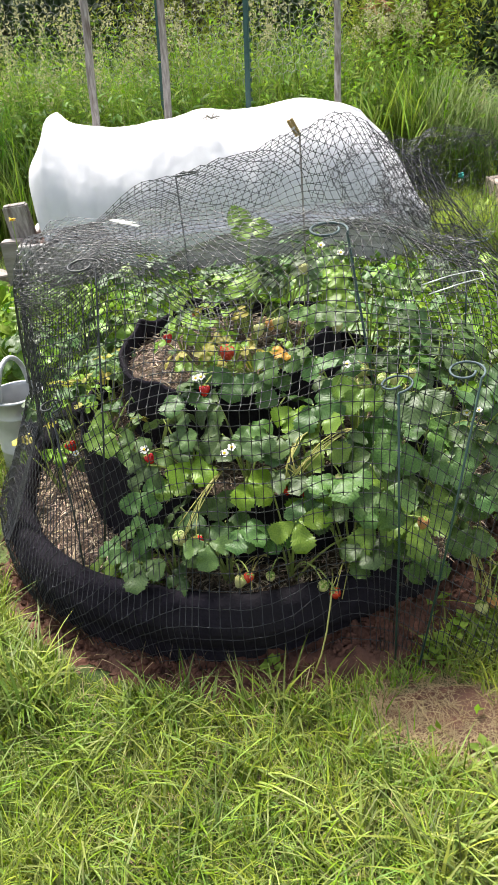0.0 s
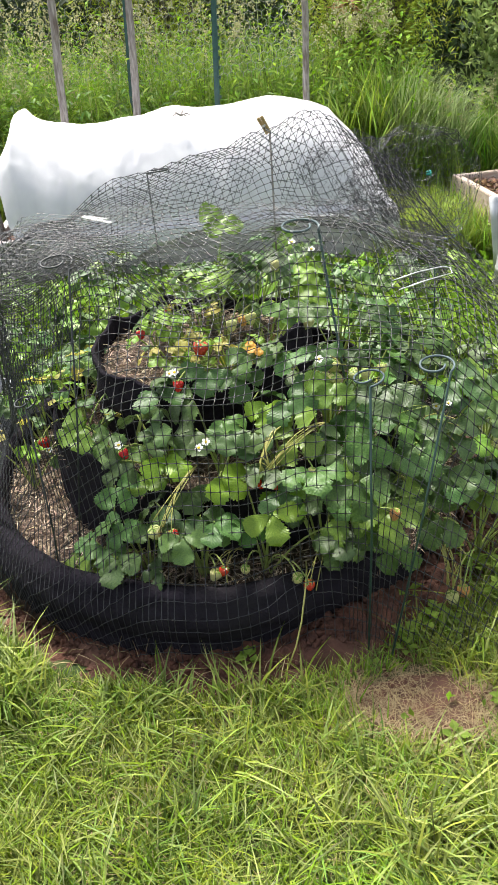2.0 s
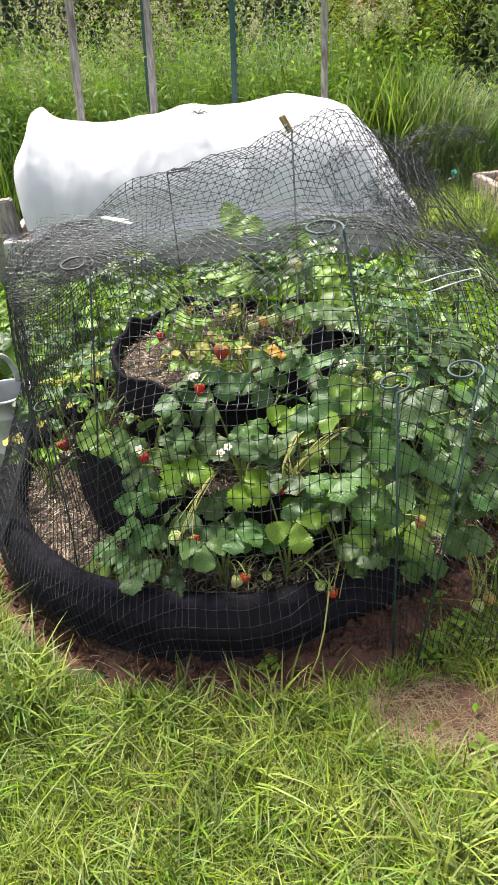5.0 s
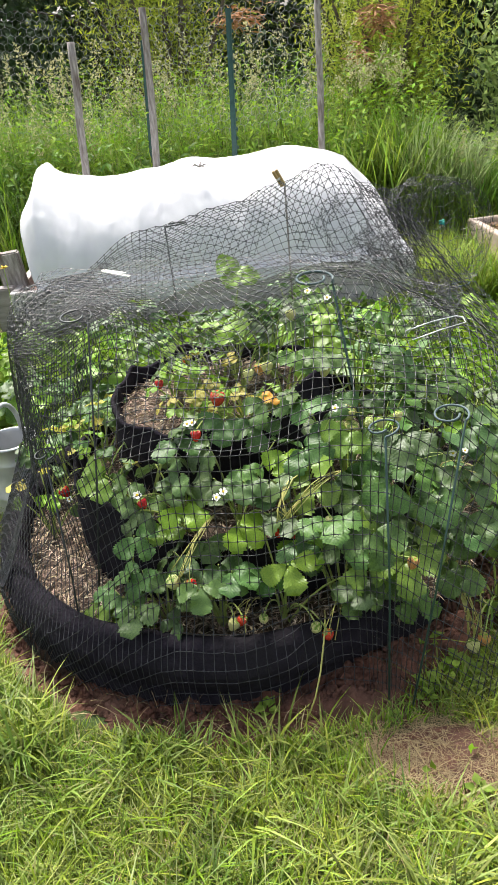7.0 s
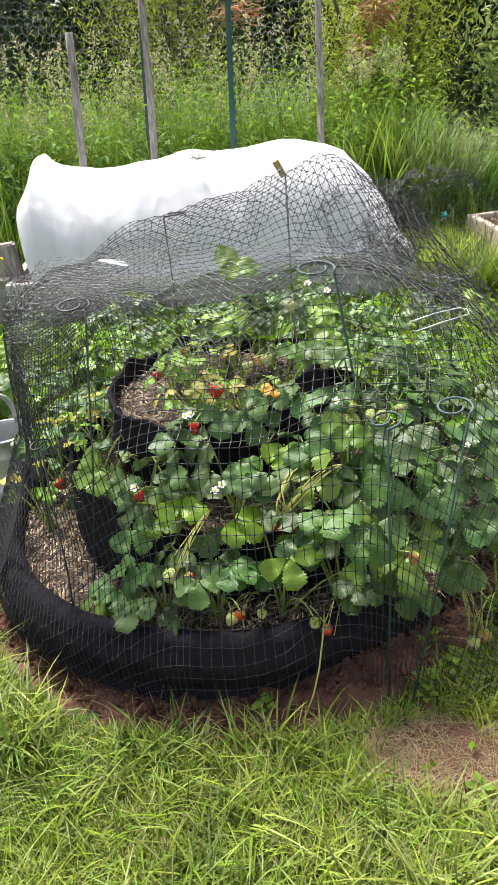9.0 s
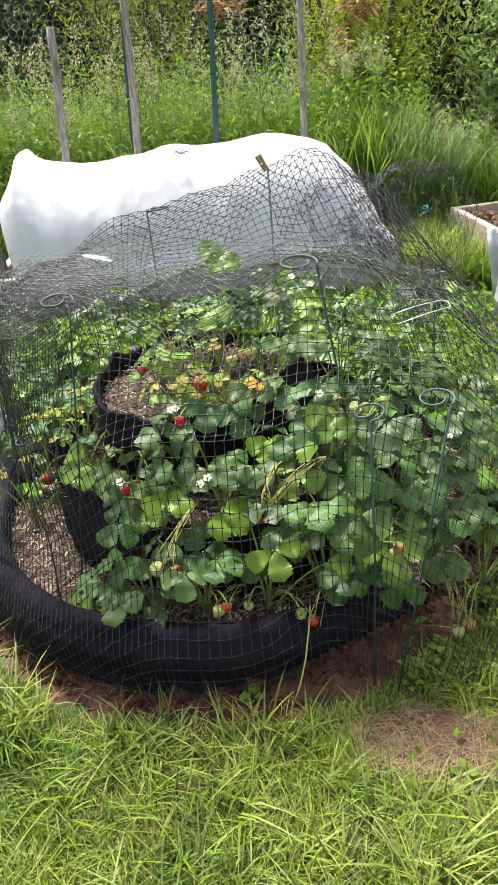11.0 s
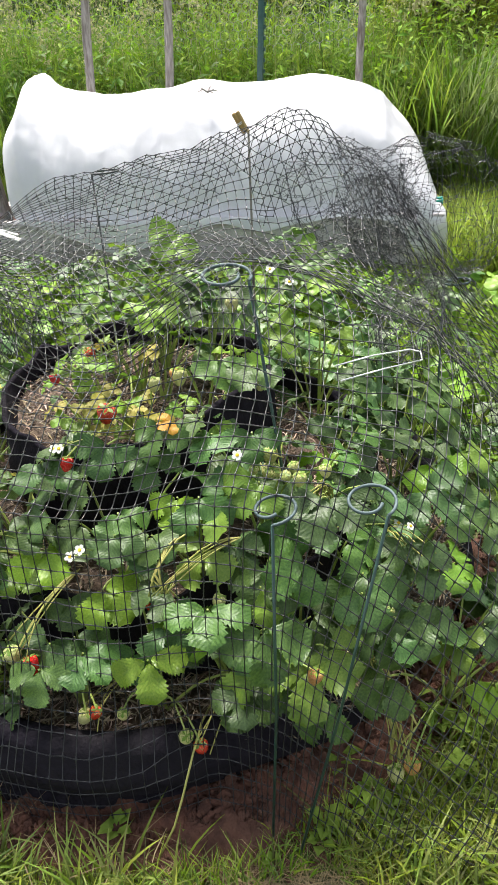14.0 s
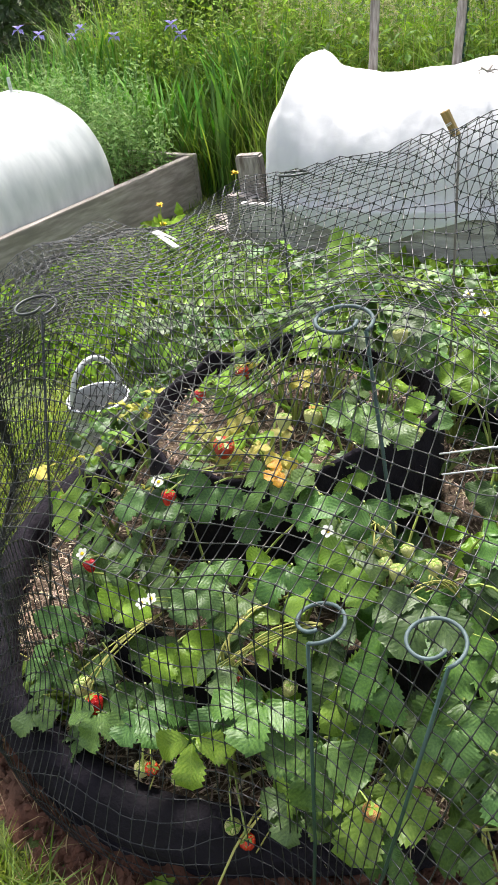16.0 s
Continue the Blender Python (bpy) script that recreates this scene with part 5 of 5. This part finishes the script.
# ---- rods with spiral heads ----
def spiral_rod(foot, top, loop, material, r=0.0025, turn=1.05, heading=0.0, label="green coated spiral-topped support rod holding the net"):
    foot, top = Vector(foot), Vector(top)
    root = empty("support_rod", foot, label, "support rod", "rods that carry the net")
    loc = top - foot
    part("shaft", tube([Vector((0, 0, 0)), loc * 0.5 + Vector((0.006, 0.004, 0)), loc], r, 8), material, root, smooth=True)
    pts = []
    c = loc + Vector((math.cos(heading), math.sin(heading), 0)) * loop
    for s in np.linspace(0, 1, 30):
        a = heading + math.pi + s * 2 * math.pi * turn
        rr = loop * (1 - 0.5 * s ** 3)
        pts.append(c + Vector((math.cos(a) * rr, math.sin(a) * rr, 0.006 * math.sin(s * 6) + 0.01 * s)))
    part("spiral_head", tube(pts, r, 8), M["head"] if material == M["rod"] else material, root, smooth=True)
    return root


spiral_rod((0.29, 0.02, -0.04), (0.302, 0.080, 0.712), 0.034, M["rod"], 0.0026, heading=1.7)
spiral_rod((0.335, 0.0, -0.04), (0.468, 0.108, 0.728), 0.037, M["rod"], 0.0026, heading=2.4)
spiral_rod((0.30, 0.42, 0.10), (0.196, 0.463, 0.938), 0.045, M["rod"], 0.0032, heading=2.9)
spiral_rod((-0.345, 1.10, -0.04), (-0.342, 1.108, 0.953), 0.035, M["rod_dark"], heading=0.2)
spiral_rod((-0.47, 0.22, 0.10), (-0.392, 0.380, 0.905), 0.04, M["rod_dark"], heading=2.7)
spiral_rod((0.54, 1.10, -0.04), (0.535, 1.085, 0.705), 0.032, M["rod"], heading=0.3)
spiral_rod((-0.50, 0.14, -0.04), (-0.50, 0.20, 0.62), 0.028, M["rod_dark"], heading=2.0)

# clothes peg on the net, on a cane
def peg(loc, rx, ry, rz):
    root = empty("clothes_peg", loc, "wooden clothes peg clipped on the net", "clothes peg")
    for s in (-1, 1):
        part("jaw", box(0.010, 0.008, 0.056, 0.0012, Matrix.Translation((0, s * 0.0050, 0)) @ Matrix.Rotation(radians(-1.0 * s), 4, "X")), M["pin"], root)
    part("spring", tube([(0.010 * math.cos(a), 0.007 * math.sin(a), 0.026 + 0.0005 * a) for a in np.linspace(0, 14, 40)], 0.0012, 5), M["wire"], root)
    root.matrix_basis = Matrix.Translation(loc) @ Matrix.Rotation(radians(ry), 4, "Y") @ Matrix.Rotation(radians(rx), 4, "X") @ Matrix.Rotation(radians(rz), 4, "Z")
    return root


peg((0.032, 1.222, 1.026), 8, -26, 75)
cane = part("cane", tube([(0.02, 1.235, -0.05), (0.03, 1.235, 0.5), (0.035, 1.232, 1.03)], 0.003, 8), M["stake"], None, "thin wooden cane propping up the net")
cane["category"] = "cane"

pin = part("wire_pin", tube([(0.361, 0.336, 0.848), (0.42, 0.372, 0.853), (0.478, 0.402, 0.853), (0.495, 0.405, 0.848), (0.499, 0.391, 0.840), (0.44, 0.352, 0.840), (0.374, 0.313, 0.834)], 0.0013, 6), M["wire"], None, "bare steel U-shaped pin lying on the net", smooth=True)
pin["category"] = "wire pin"
bm = box(0.10, 0.013, 0.0022, 0.0006)
box(0.075, 0.006, 0.0022, 0.0006, Matrix.Translation((-0.012, 0.011, 0.001)) @ Matrix.Rotation(radians(7), 4, "Z"), bm)
tag = place(part("plant_label", bm, M["petal"], None, "white plastic plant label lying on the net"), pose(-0.425, 0.775, 0.905, 0, 6, -24))
tag["category"] = "plant label"


# ---- watering cans ----
def watering_can(loc, rz, r, h, label, taper=0.0, rise=(1.25, 1.9, 1.05), bore=(0.03, 0.024, 0.018)):
    root = empty("watering_can", loc, label, "watering can", "watering cans")
    bm = lathe([(r * 0.98, 0.0), (r, 0.004), (r * 1.0, 0.012), (r * 0.99, h * 0.3), (r * 1.01, h * 0.31), (r * 0.99, h * 0.32), (r * 0.97, h * 0.78), (r * 0.985, h * 0.79), (r * 0.97, h * 0.80),
                (r * 0.96, h), (r * 1.02, h * 1.005), (r * 1.02, h * 1.03), (r * 0.92, h * 1.035), (r * 0.92, h * 0.98), (r * 0.92, h * 0.4)], 40)
    for v in bm.verts:
        k = 1 - taper * v.co.z / h
        v.co.x, v.co.y = v.co.x * k, v.co.y * k
    part("body", bm, M["zinc"], root, smooth=True)
    # added dark disc halfway down: paints the shade inside the open can
    bm = lathe([(r * 0.93 * (1 - taper * 0.45), h * 0.45), (0.001, h * 0.45)], 24)
    part("shade_disc", bm, M["can_shade"], root)
    top = [(0.0, r * (1 - taper) * 0.9 * s_, h * 1.02 + 0.13 * c_) for s_, c_ in [(math.cos(a), math.sin(a)) for a in np.linspace(0, math.pi, 14)]]
    part("top_handle", tube(top, 0.009, 8), M["zinc"], root, smooth=True)
    side = [(-r * 0.98 - 0.055 * math.sin(a), 0, h * (0.5 - 0.28 * math.cos(a))) for a in np.linspace(0, math.pi, 12)]
    part("side_handle", tube(side, 0.007, 8), M["zinc"], root, smooth=True)
    part("spout", tube([(r * 0.9, 0, h * 0.2), (r * rise[0], 0, h * 0.5), (r * (rise[0] + rise[1]) / 2, 0, h * (0.52 + rise[2]) / 2), (r * rise[1], 0, h * rise[2])], [bore[0], bore[1], (bore[1] + bore[2]) / 2, bore[2]], 14), M["zinc"], root, smooth=True)
    root.rotation_euler.z = radians(rz)
    return root


watering_can((-0.985, 1.0, 0.0), -12, 0.095, 0.275, "galvanised watering can standing beside the planter")
watering_can((1.115, 2.50, 0.0), 135, 0.145, 0.365, "galvanised watering can with a spout, beside the cedar planter", 0.26, (1.05, 1.35, 1.16), (0.032, 0.026, 0.024))
spiral_rod((1.36, 3.30, 0.2), (1.37, 3.31, 1.02), 0.035, M["rod"], heading=0.5, label="green coated spiral-topped rod standing in the cedar planter")

# ---- undergrowth behind the bed ----
def ground_cover(name, n, area, keep, hmax, size, material, label, category):
    p = np.stack([rng.uniform(area[0], area[1], n), rng.uniform(area[2], area[3], n)], 1)
    p = p[np.array([keep(x, y) for x, y in p])]
    k = len(p)
    nz = np.array([noise.noise((x * 2.3, y * 2.3, 9)) for x, y in p])
    z = rng.uniform(0.01, 1, k) ** 0.7 * hmax * (0.8 + 0.6 * nz)
    pos = np.column_stack([p, np.clip(z, 0.005, None)])
    d = unit_random(k, 0.2)
    nrm = np.tile([0.0, -0.25, 1.0], (k, 1)) + 0.55 * rng.normal(size=(k, 3))
    L = size * rng.uniform(0.5, 1.3, k)
    return stuff(name, [leaf_quads(pos, d, nrm, L, L * rng.uniform(0.5, 0.85, k), 0.12)], material, label, category)


ground_cover("ground_cover", 15000, (-2.3, 0.95, 1.35, 3.0), lambda x, y: y < 2.80 + 0.12 * (x + 1.66) and math.hypot(x - BED[0], y - BED[1]) > 0.7, 0.085, 0.055, M["weed"],
             "low bright green ground cover between the planter and the covered bed", "ground cover")
ground_cover("clover", 2600, (-1.4, 1.9, -1.3, 0.2), lambda x, y: outside(x, y) and noise.noise((x * 2.6, y * 2.6, 40)) + 0.25 * (x - 0.4) > 0.22, 0.045, 0.022, M["weed"],
             "small clover leaves among the lawn grass", "clover")
ground_cover("edge_weeds", 2600, (0.75, 1.6, 1.4, 3.0), lambda x, y: True, 0.10, 0.05, M["weed"], "broad-leaved weeds at the lawn edge", "weeds")
ground_cover("side_weeds", 3000, (-2.4, -1.2, 1.5, 2.9), lambda x, y: y < 2.3 or x < -1.85, 0.15, 0.08, M["weed"], "broad-leaved bright green weeds", "weeds")


# ---- tall meadow, bushes and trees behind ----
def meadow(n, area, h0, h1, wid, lean):
    b = np.column_stack([rng.uniform(area[0], area[1], n), rng.uniform(area[2], area[3], n), np.zeros(n) - 0.01])
    nz = np.array([noise.noise((x * 1.4, y * 1.4, 2)) for x, y, z in b])
    h = rng.uniform(h0, h1, n) * (1 + 0.35 * nz)
    return blades(b, h, wid * rng.uniform(0.6, 1.3, n), rng.uniform(0.1, lean, n), rng.uniform(0, 2 * np.pi, n), 5, 1.4)


stuff("tall_grass", [meadow(6500, (-4.2, 0.2, 4.05, 5.0), 0.45, 1.05, 0.011, 1.0), meadow(8000, (-4.6, 0.2, 4.5, 6.3), 0.7, 1.3, 0.012, 0.7),
                     meadow(7000, (0.1, 3.2, 4.0, 4.8), 0.35, 0.80, 0.014, 0.9), meadow(900, (0.1, 0.75, 4.0, 4.8), 0.7, 1.1, 0.016, 0.9), meadow(3000, (1.8, 3.6, 4.6, 6.0), 0.5, 0.9, 0.013, 0.8),
                     meadow(3000, (0.6, 1.9, 3.85, 4.5), 0.35, 0.7, 0.012, 0.9), meadow(2600, (-4.2, -1.9, 3.62, 4.3), 0.35, 0.75, 0.012, 0.7)],
      M["tall"], "tall uncut meadow grass behind the garden beds", "tall grass")


def seed_heads(n, area, z0, z1, size):
    """Panicles: tight tufts of seeds on short side branches."""
    vs = []
    for k in range(n):
        x, y = rng.uniform(area[0], area[1]), rng.uniform(area[2], area[3])
        z = rng.uniform(z0, z1)
        a = rng.uniform(0, 6.28)
        for t in np.linspace(0, 1, 6):
            b = rng.uniform(0, 6.28)
            r = 0.15 * size * (1 - t) * rng.uniform(0.3, 1.2)
            c = np.array([x + math.cos(a) * 0.3 * size * t * t + math.cos(b) * r, y + math.sin(a) * 0.3 * size * t * t + math.sin(b) * r, z + size * t])
            m = 9
            L = rng.uniform(0.010, 0.024, m)
            vs.append(leaf_quads(c + rng.normal(size=(m, 3)) * 0.011, unit_random(m, 0.6), unit_random(m), L, L * 0.6))
        vs.append(blades(np.array([[x, y, 0.0]]), np.array([z + size * 0.8]), np.array([0.004]), np.array([0.05]), np.array([a]), 2))
    return vs


stuff("seed_heads", seed_heads(80, (-2.6, -1.1, 4.1, 4.8), 0.75, 1.30, 0.20) + seed_heads(50, (-1.1, 0.25, 4.15, 5.0), 0.85, 1.35, 0.19) + seed_heads(60, (-4.2, -2.4, 4.3, 5.2), 0.7, 1.3, 0.18) + seed_heads(28, (0.2, 0.7, 4.3, 4.9), 0.95, 1.15, 0.12) + seed_heads(16, (0.9, 1.6, 4.0, 4.4), 0.35, 0.6, 0.14), M["seed"], "buff flowering grass heads above the meadow", "grass heads")


stuff("path_grass", [meadow(5000, (0.62, 2.6, 3.86, 4.3), 0.22, 0.50, 0.011, 0.9), meadow(2600, (0.52, 0.88, 3.15, 4.1), 0.08, 0.28, 0.009, 0.9), meadow(4500, (0.56, 1.05, 2.9, 4.2), 0.12, 0.36, 0.011, 0.9)], M["fresh"], "bright knee-high grass round the cedar planter", "tall grass")
stuff("reed_clump", [meadow(1100, (0.60, 1.05, 4.05, 4.6), 0.65, 1.0, 0.014, 0.6)], M["reed"], "pale arching reed grass beside the conifer", "reed grass")


def leafy(n_stems, area, h0, h1, leaf, per, droop=0.2):
    out = []
    for k in range(n_stems):
        x, y, h = rng.uniform(area[0], area[1]), rng.uniform(area[2], area[3]), rng.uniform(h0, h1)
        m = per
        t = np.linspace(0.15, 1, m)
        a = rng.uniform(0, 6.28) + np.arange(m) * 2.4
        lx, ly = rng.normal() * 0.12, rng.normal() * 0.12
        p = np.column_stack([x + lx * t * t, y + ly * t * t, h * t])
        d = np.column_stack([np.cos(a), np.sin(a), rng.uniform(-0.5, 0.9, m) - droop])
        L = leaf * rng.uniform(0.7, 1.2, m) * (1.15 - 0.5 * t)
        out.append(leaf_quads(p, d, np.tile([0.0, 0.0, 1.0], (m, 1)) + 0.3 * rng.normal(size=(m, 3)), L, L * 0.32, 0.2))
        out.append(blades(np.array([[x, y, 0.0]]), np.array([h]), np.array([0.006]), np.array([0.05]), np.array([0.0]), 2))
    return out


stuff("meadow_weeds", leafy(1350, (-3.9, 0.9, 4.05, 5.4), 0.5, 1.35, 0.085, 20) + leafy(150, (0.8, 2.9, 4.2, 4.9), 0.35, 0.75, 0.11, 18), M["weed"], "leafy tall weeds mixed into the meadow", "weeds")
stuff("broad_weeds", leafy(420, (-4.0, 0.2, 4.02, 4.9), 0.35, 0.95, 0.15, 12) + leafy(90, (0.9, 2.6, 4.1, 4.6), 0.3, 0.6, 0.15, 12), M["bush"], "dark broad-leaved weeds among the meadow grass", "weeds")
stuff("mint_clump", leafy(330, (-3.55, -2.58, 2.90, 3.47), 0.50, 0.88, 0.06, 34), M["mint"], "bushy grey-green mint filling the end of the raised bed", "herbs")


def shrub(name, loc, h, w, n, leaf, material, label, category, narrow=0.45, stems=7):
    root = empty(name, loc, label, category)
    tips = []
    for k in range(stems):
        a = 6.28 * k / stems + rng.uniform(-0.3, 0.3)
        tip = Vector((math.cos(a) * w * rng.uniform(0.3, 0.9), math.sin(a) * w * rng.uniform(0.3, 0.9), h * rng.uniform(0.7, 1.0)))
        bm = bmesh.new()
        tube(curve_pts((0, 0, 0), tip, h * 0.12, 6), [0.05 * h / 2, 0.04 * h / 2, 0.03 * h / 2, 0.02 * h / 2, 0.012 * h / 2, 0.005 * h / 2], 6, bm)
        part("stem", bm, M["bark"], root)
        tips.append(tip)
    cl = []
    for k in range(max(12, n // 60)):
        t = tips[rng.integers(len(tips))] * float(rng.uniform(0.35, 1.0))
        c = np.array(t) + rng.normal(size=3) * np.array([w * 0.25, w * 0.25, h * 0.08])
        m = 60
        p = c + rng.normal(size=(m, 3)) * np.array([w, w, h * 0.6]) * 0.16
        p[:, 2] = np.clip(p[:, 2], 0.03, None)
        L = leaf * rng.uniform(0.6, 1.3, m)
        cl.append(leaf_quads(p, unit_random(m, 0.3), unit_random(m, 1.2), L, L * narrow, 0.15))
    vs = np.concatenate([c[0] for c in cl])
    fs = np.concatenate([c[1] + 300 * i for i, c in enumerate(cl)])
    ob = mesh_object("crown", vs, fs, material, root)
    return root


shrub("willow_bush", (1.52, 5.1, 0), 1.9, 0.36, 5200, 0.075, M["willow"], "upright bush with narrow green leaves", "bush", 0.35)
shrub("leafy_bush", (-3.6, 5.6, 0), 1.7, 0.7, 3600, 0.12, M["bush"], "broad-leaved bush at the field edge", "bush", 0.5)
shrub("yellow_conifer", (0.50, 5.5, 0), 2.1, 0.60, 16000, 0.055, M["conifer"], "golden-green conifer with feathery sprays", "conifer", 0.2, 11)
shrub("yellow_conifer", (-1.5, 7.2, 0), 2.6, 0.9, 12000, 0.06, M["conifer"], "golden-green conifer with feathery sprays", "conifer", 0.2, 11)


# withered sprays on the conifers
def rust_sprays(spots):
    out = []
    for x, y, z, n in spots:
        a = rng.uniform(0, 6.28, n)
        d = np.column_stack([np.cos(a), np.sin(a), rng.uniform(-0.9, 0.3, n)])
        L = rng.uniform(0.06, 0.13, n)
        out.append(leaf_quads(np.array([x, y, z]) + rng.normal(size=(n, 3)) * 0.045, d, unit_random(n), L, L * 0.12))
    return out


stuff("withered_sprays", rust_sprays(((0.42, 4.95, 1.42, 130), (0.50, 5.0, 1.40, 90), (0.30, 5.0, 1.20, 60), (-0.62, 5.4, 1.50, 120), (-0.50, 5.4, 1.50, 70))), M["rust"], "withered rust-brown conifer sprays", "dead sprays")


def tree(loc, h, w, n, seed):
    root = empty("tree", loc, "dark shady broadleaf tree behind the meadow", "tree", "trees behind the meadow")
    bm = bmesh.new()
    tube([(0, 0, 0), (0.05, 0.02, h * 0.35), (0.0, 0.1, h * 0.8)], [0.16, 0.12, 0.04], 9, bm)
    part("trunk", bm, M["bark"], root)
    for k in range(9):
        a = k * 2.4 + seed
        z = h * (0.12 + 0.07 * k)
        bm = bmesh.new()
        tube(curve_pts((0, 0, z), (math.cos(a) * w * 0.8, math.sin(a) * w * 0.8, z + h * 0.12), 0.2), [0.05, 0.04, 0.03, 0.02, 0.015, 0.008], 6, bm)
        part("limb", bm, M["bark"], root)
    cl = []
    for k in range(n // 80):
        a, r, z = rng.uniform(0, 6.28), w * math.sqrt(rng.uniform(0.05, 1)), h * rng.uniform(0.02, 1)
        r *= math.sqrt(max(0.15, 1 - (z / h - 0.3) ** 2))
        p = np.array([r * math.cos(a), r * math.sin(a), z]) + rng.normal(size=(80, 3)) * 0.24
        p[:, 2] = np.clip(p[:, 2], 0.05, None)
        L = rng.uniform(0.08, 0.17, 80)
        cl.append(leaf_quads(p, unit_random(80, -0.2), unit_random(80, 1.0), L, L * 0.5, 0.15))
    vs = np.concatenate([c[0] for c in cl])
    fs = np.concatenate([c[1] + 400 * i for i, c in enumerate(cl)])
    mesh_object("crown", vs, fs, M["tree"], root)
    return root


for k, (x, y, h, w) in enumerate(((-5.2, 8.6, 4.6, 1.8), (-2.6, 9.4, 5.2, 2.0), (0.2, 9.6, 5.0, 2.0), (2.6, 8.4, 4.8, 1.7), (4.8, 8.2, 4.6, 1.8), (-7.6, 8.0, 4.4, 1.8))):
    tree((x, y, 0), h * 0.66, w, 9000, k)

# irises behind the long bed
iv = meadow(1300, (-4.6, -2.3, 3.65, 4.6), 0.6, 1.0, 0.040, 0.40)
stuff("iris_leaves", [iv], M["sword"], "sword-shaped iris leaves", "iris leaves")


def iris(loc):
    root = empty("iris", loc, "violet-blue iris in flower among the meadow grass", "iris", "irises in flower")
    h = random.uniform(0.85, 1.0)
    part("stem", tube([(0, 0, 0), (0.01, 0, h * 0.5), (0.02, 0.01, h)], 0.004, 6), M["stem"], root)
    for k in range(6):
        a = k * 1.047
        up = 0.6 if k % 2 else -0.5
        p = np.array([[0.02, 0.01, h]])
        v, f = leaf_quads(p, np.array([[math.cos(a), math.sin(a), up]]), np.array([[0.0, 0.0, 1.0]]) + np.array([[math.cos(a), math.sin(a), 0]]) * -up, np.array([0.06]), np.array([0.04]), 0.25)
        mesh_object("petal", v, f, M["iris"], root)
    return root


for x, y in ((-3.99, 4.2), (-3.60, 4.2), (-3.05, 4.15), (-3.0, 4.17), (-4.03, 3.92), (-4.2, 3.9), (-3.95, 4.25)):
    iris((x, y, 0))


def dandelion(loc, h):
    root = empty("dandelion", loc, "yellow dandelion in flower among weeds", "dandelion", "dandelions")
    part("stem", tube([(0, 0, 0), (0.004, 0.003, h * 0.5), (0.01, 0, h)], 0.0025, 6), M["stem"], root)
    n = 44
    a = rng.uniform(0, 6.28, n)
    d = np.column_stack([np.cos(a), np.sin(a), rng.uniform(0.1, 1.2, n)])
    L = rng.uniform(0.018, 0.028, n)
    v, f = leaf_quads(np.tile([0.01, 0.0, h], (n, 1)), d, np.tile([0.0, 0.0, 1.0], (n, 1)), L, L * 0.3)
    mesh_object("flower_head", v, f, M["yellow"], root)


dandelion((-1.664, 2.77, 0), 0.43)
dandelion((-2.02, 2.60, 0), 0.30)
dandelion((-2.15, 2.75, 0), 0.14)


def sprout(loc, n, size, h, label="small green weed seedling on bare soil"):
    root = empty("weed_sprout", loc, label, "weed", "weed seedlings")
    for k in range(n):
        a = k * 2.4 + random.uniform(-0.3, 0.3)
        p = np.array([[0.006 * math.cos(a), 0.006 * math.sin(a), 0.002 + h * k / n]])
        v, f = leaf_quads(p, np.array([[math.cos(a), math.sin(a), 0.45]]), np.array([[0.0, 0.0, 1.0]]), np.array([size * random.uniform(0.7, 1.1)]), np.array([size * 0.75]), 0.15)
        mesh_object("leaf", v, f, M["weed"], root)


random.seed(4)
for x, y, z, n, size, h in ((0.0, -0.01, 0.02, 8, 0.035, 0.02), (0.38, 0.03, 0.02, 7, 0.03, 0.02), (0.43, 0.10, 0.02, 8, 0.03, 0.03), (0.30, -0.02, 0.015, 5, 0.02, 0.01), (0.50, 0.07, 0.015, 9, 0.026, 0.03),
                            (0.56, 0.02, 0.01, 11, 0.028, 0.03), (0.62, -0.06, 0.01, 11, 0.028, 0.03), (0.58, -0.12, 0.01, 10, 0.024, 0.02), (0.47, -0.22, 0.005, 7, 0.03, 0.02), (0.12, 0.03, 0.015, 5, 0.02, 0.01)):
    sprout((x, y, z), n, size, h)
for k in range(16):                                         # weeds come up in the heaped soil
    a, r = radians(random.uniform(-62, -12)), random.uniform(0.74, 0.94)
    sprout((BED[0] + r * math.cos(a), BED[1] + r * math.sin(a), 0.03), random.randint(6, 11), random.uniform(0.022, 0.04), random.uniform(0.02, 0.05))
for k in range(14):
    sprout((-0.38 + random.uniform(-0.07, 0.07), 0.17 + random.uniform(-0.03, 0.04), 0.138), 9, 0.022, 0.05, "feathery chickweed growing in the planter mulch")

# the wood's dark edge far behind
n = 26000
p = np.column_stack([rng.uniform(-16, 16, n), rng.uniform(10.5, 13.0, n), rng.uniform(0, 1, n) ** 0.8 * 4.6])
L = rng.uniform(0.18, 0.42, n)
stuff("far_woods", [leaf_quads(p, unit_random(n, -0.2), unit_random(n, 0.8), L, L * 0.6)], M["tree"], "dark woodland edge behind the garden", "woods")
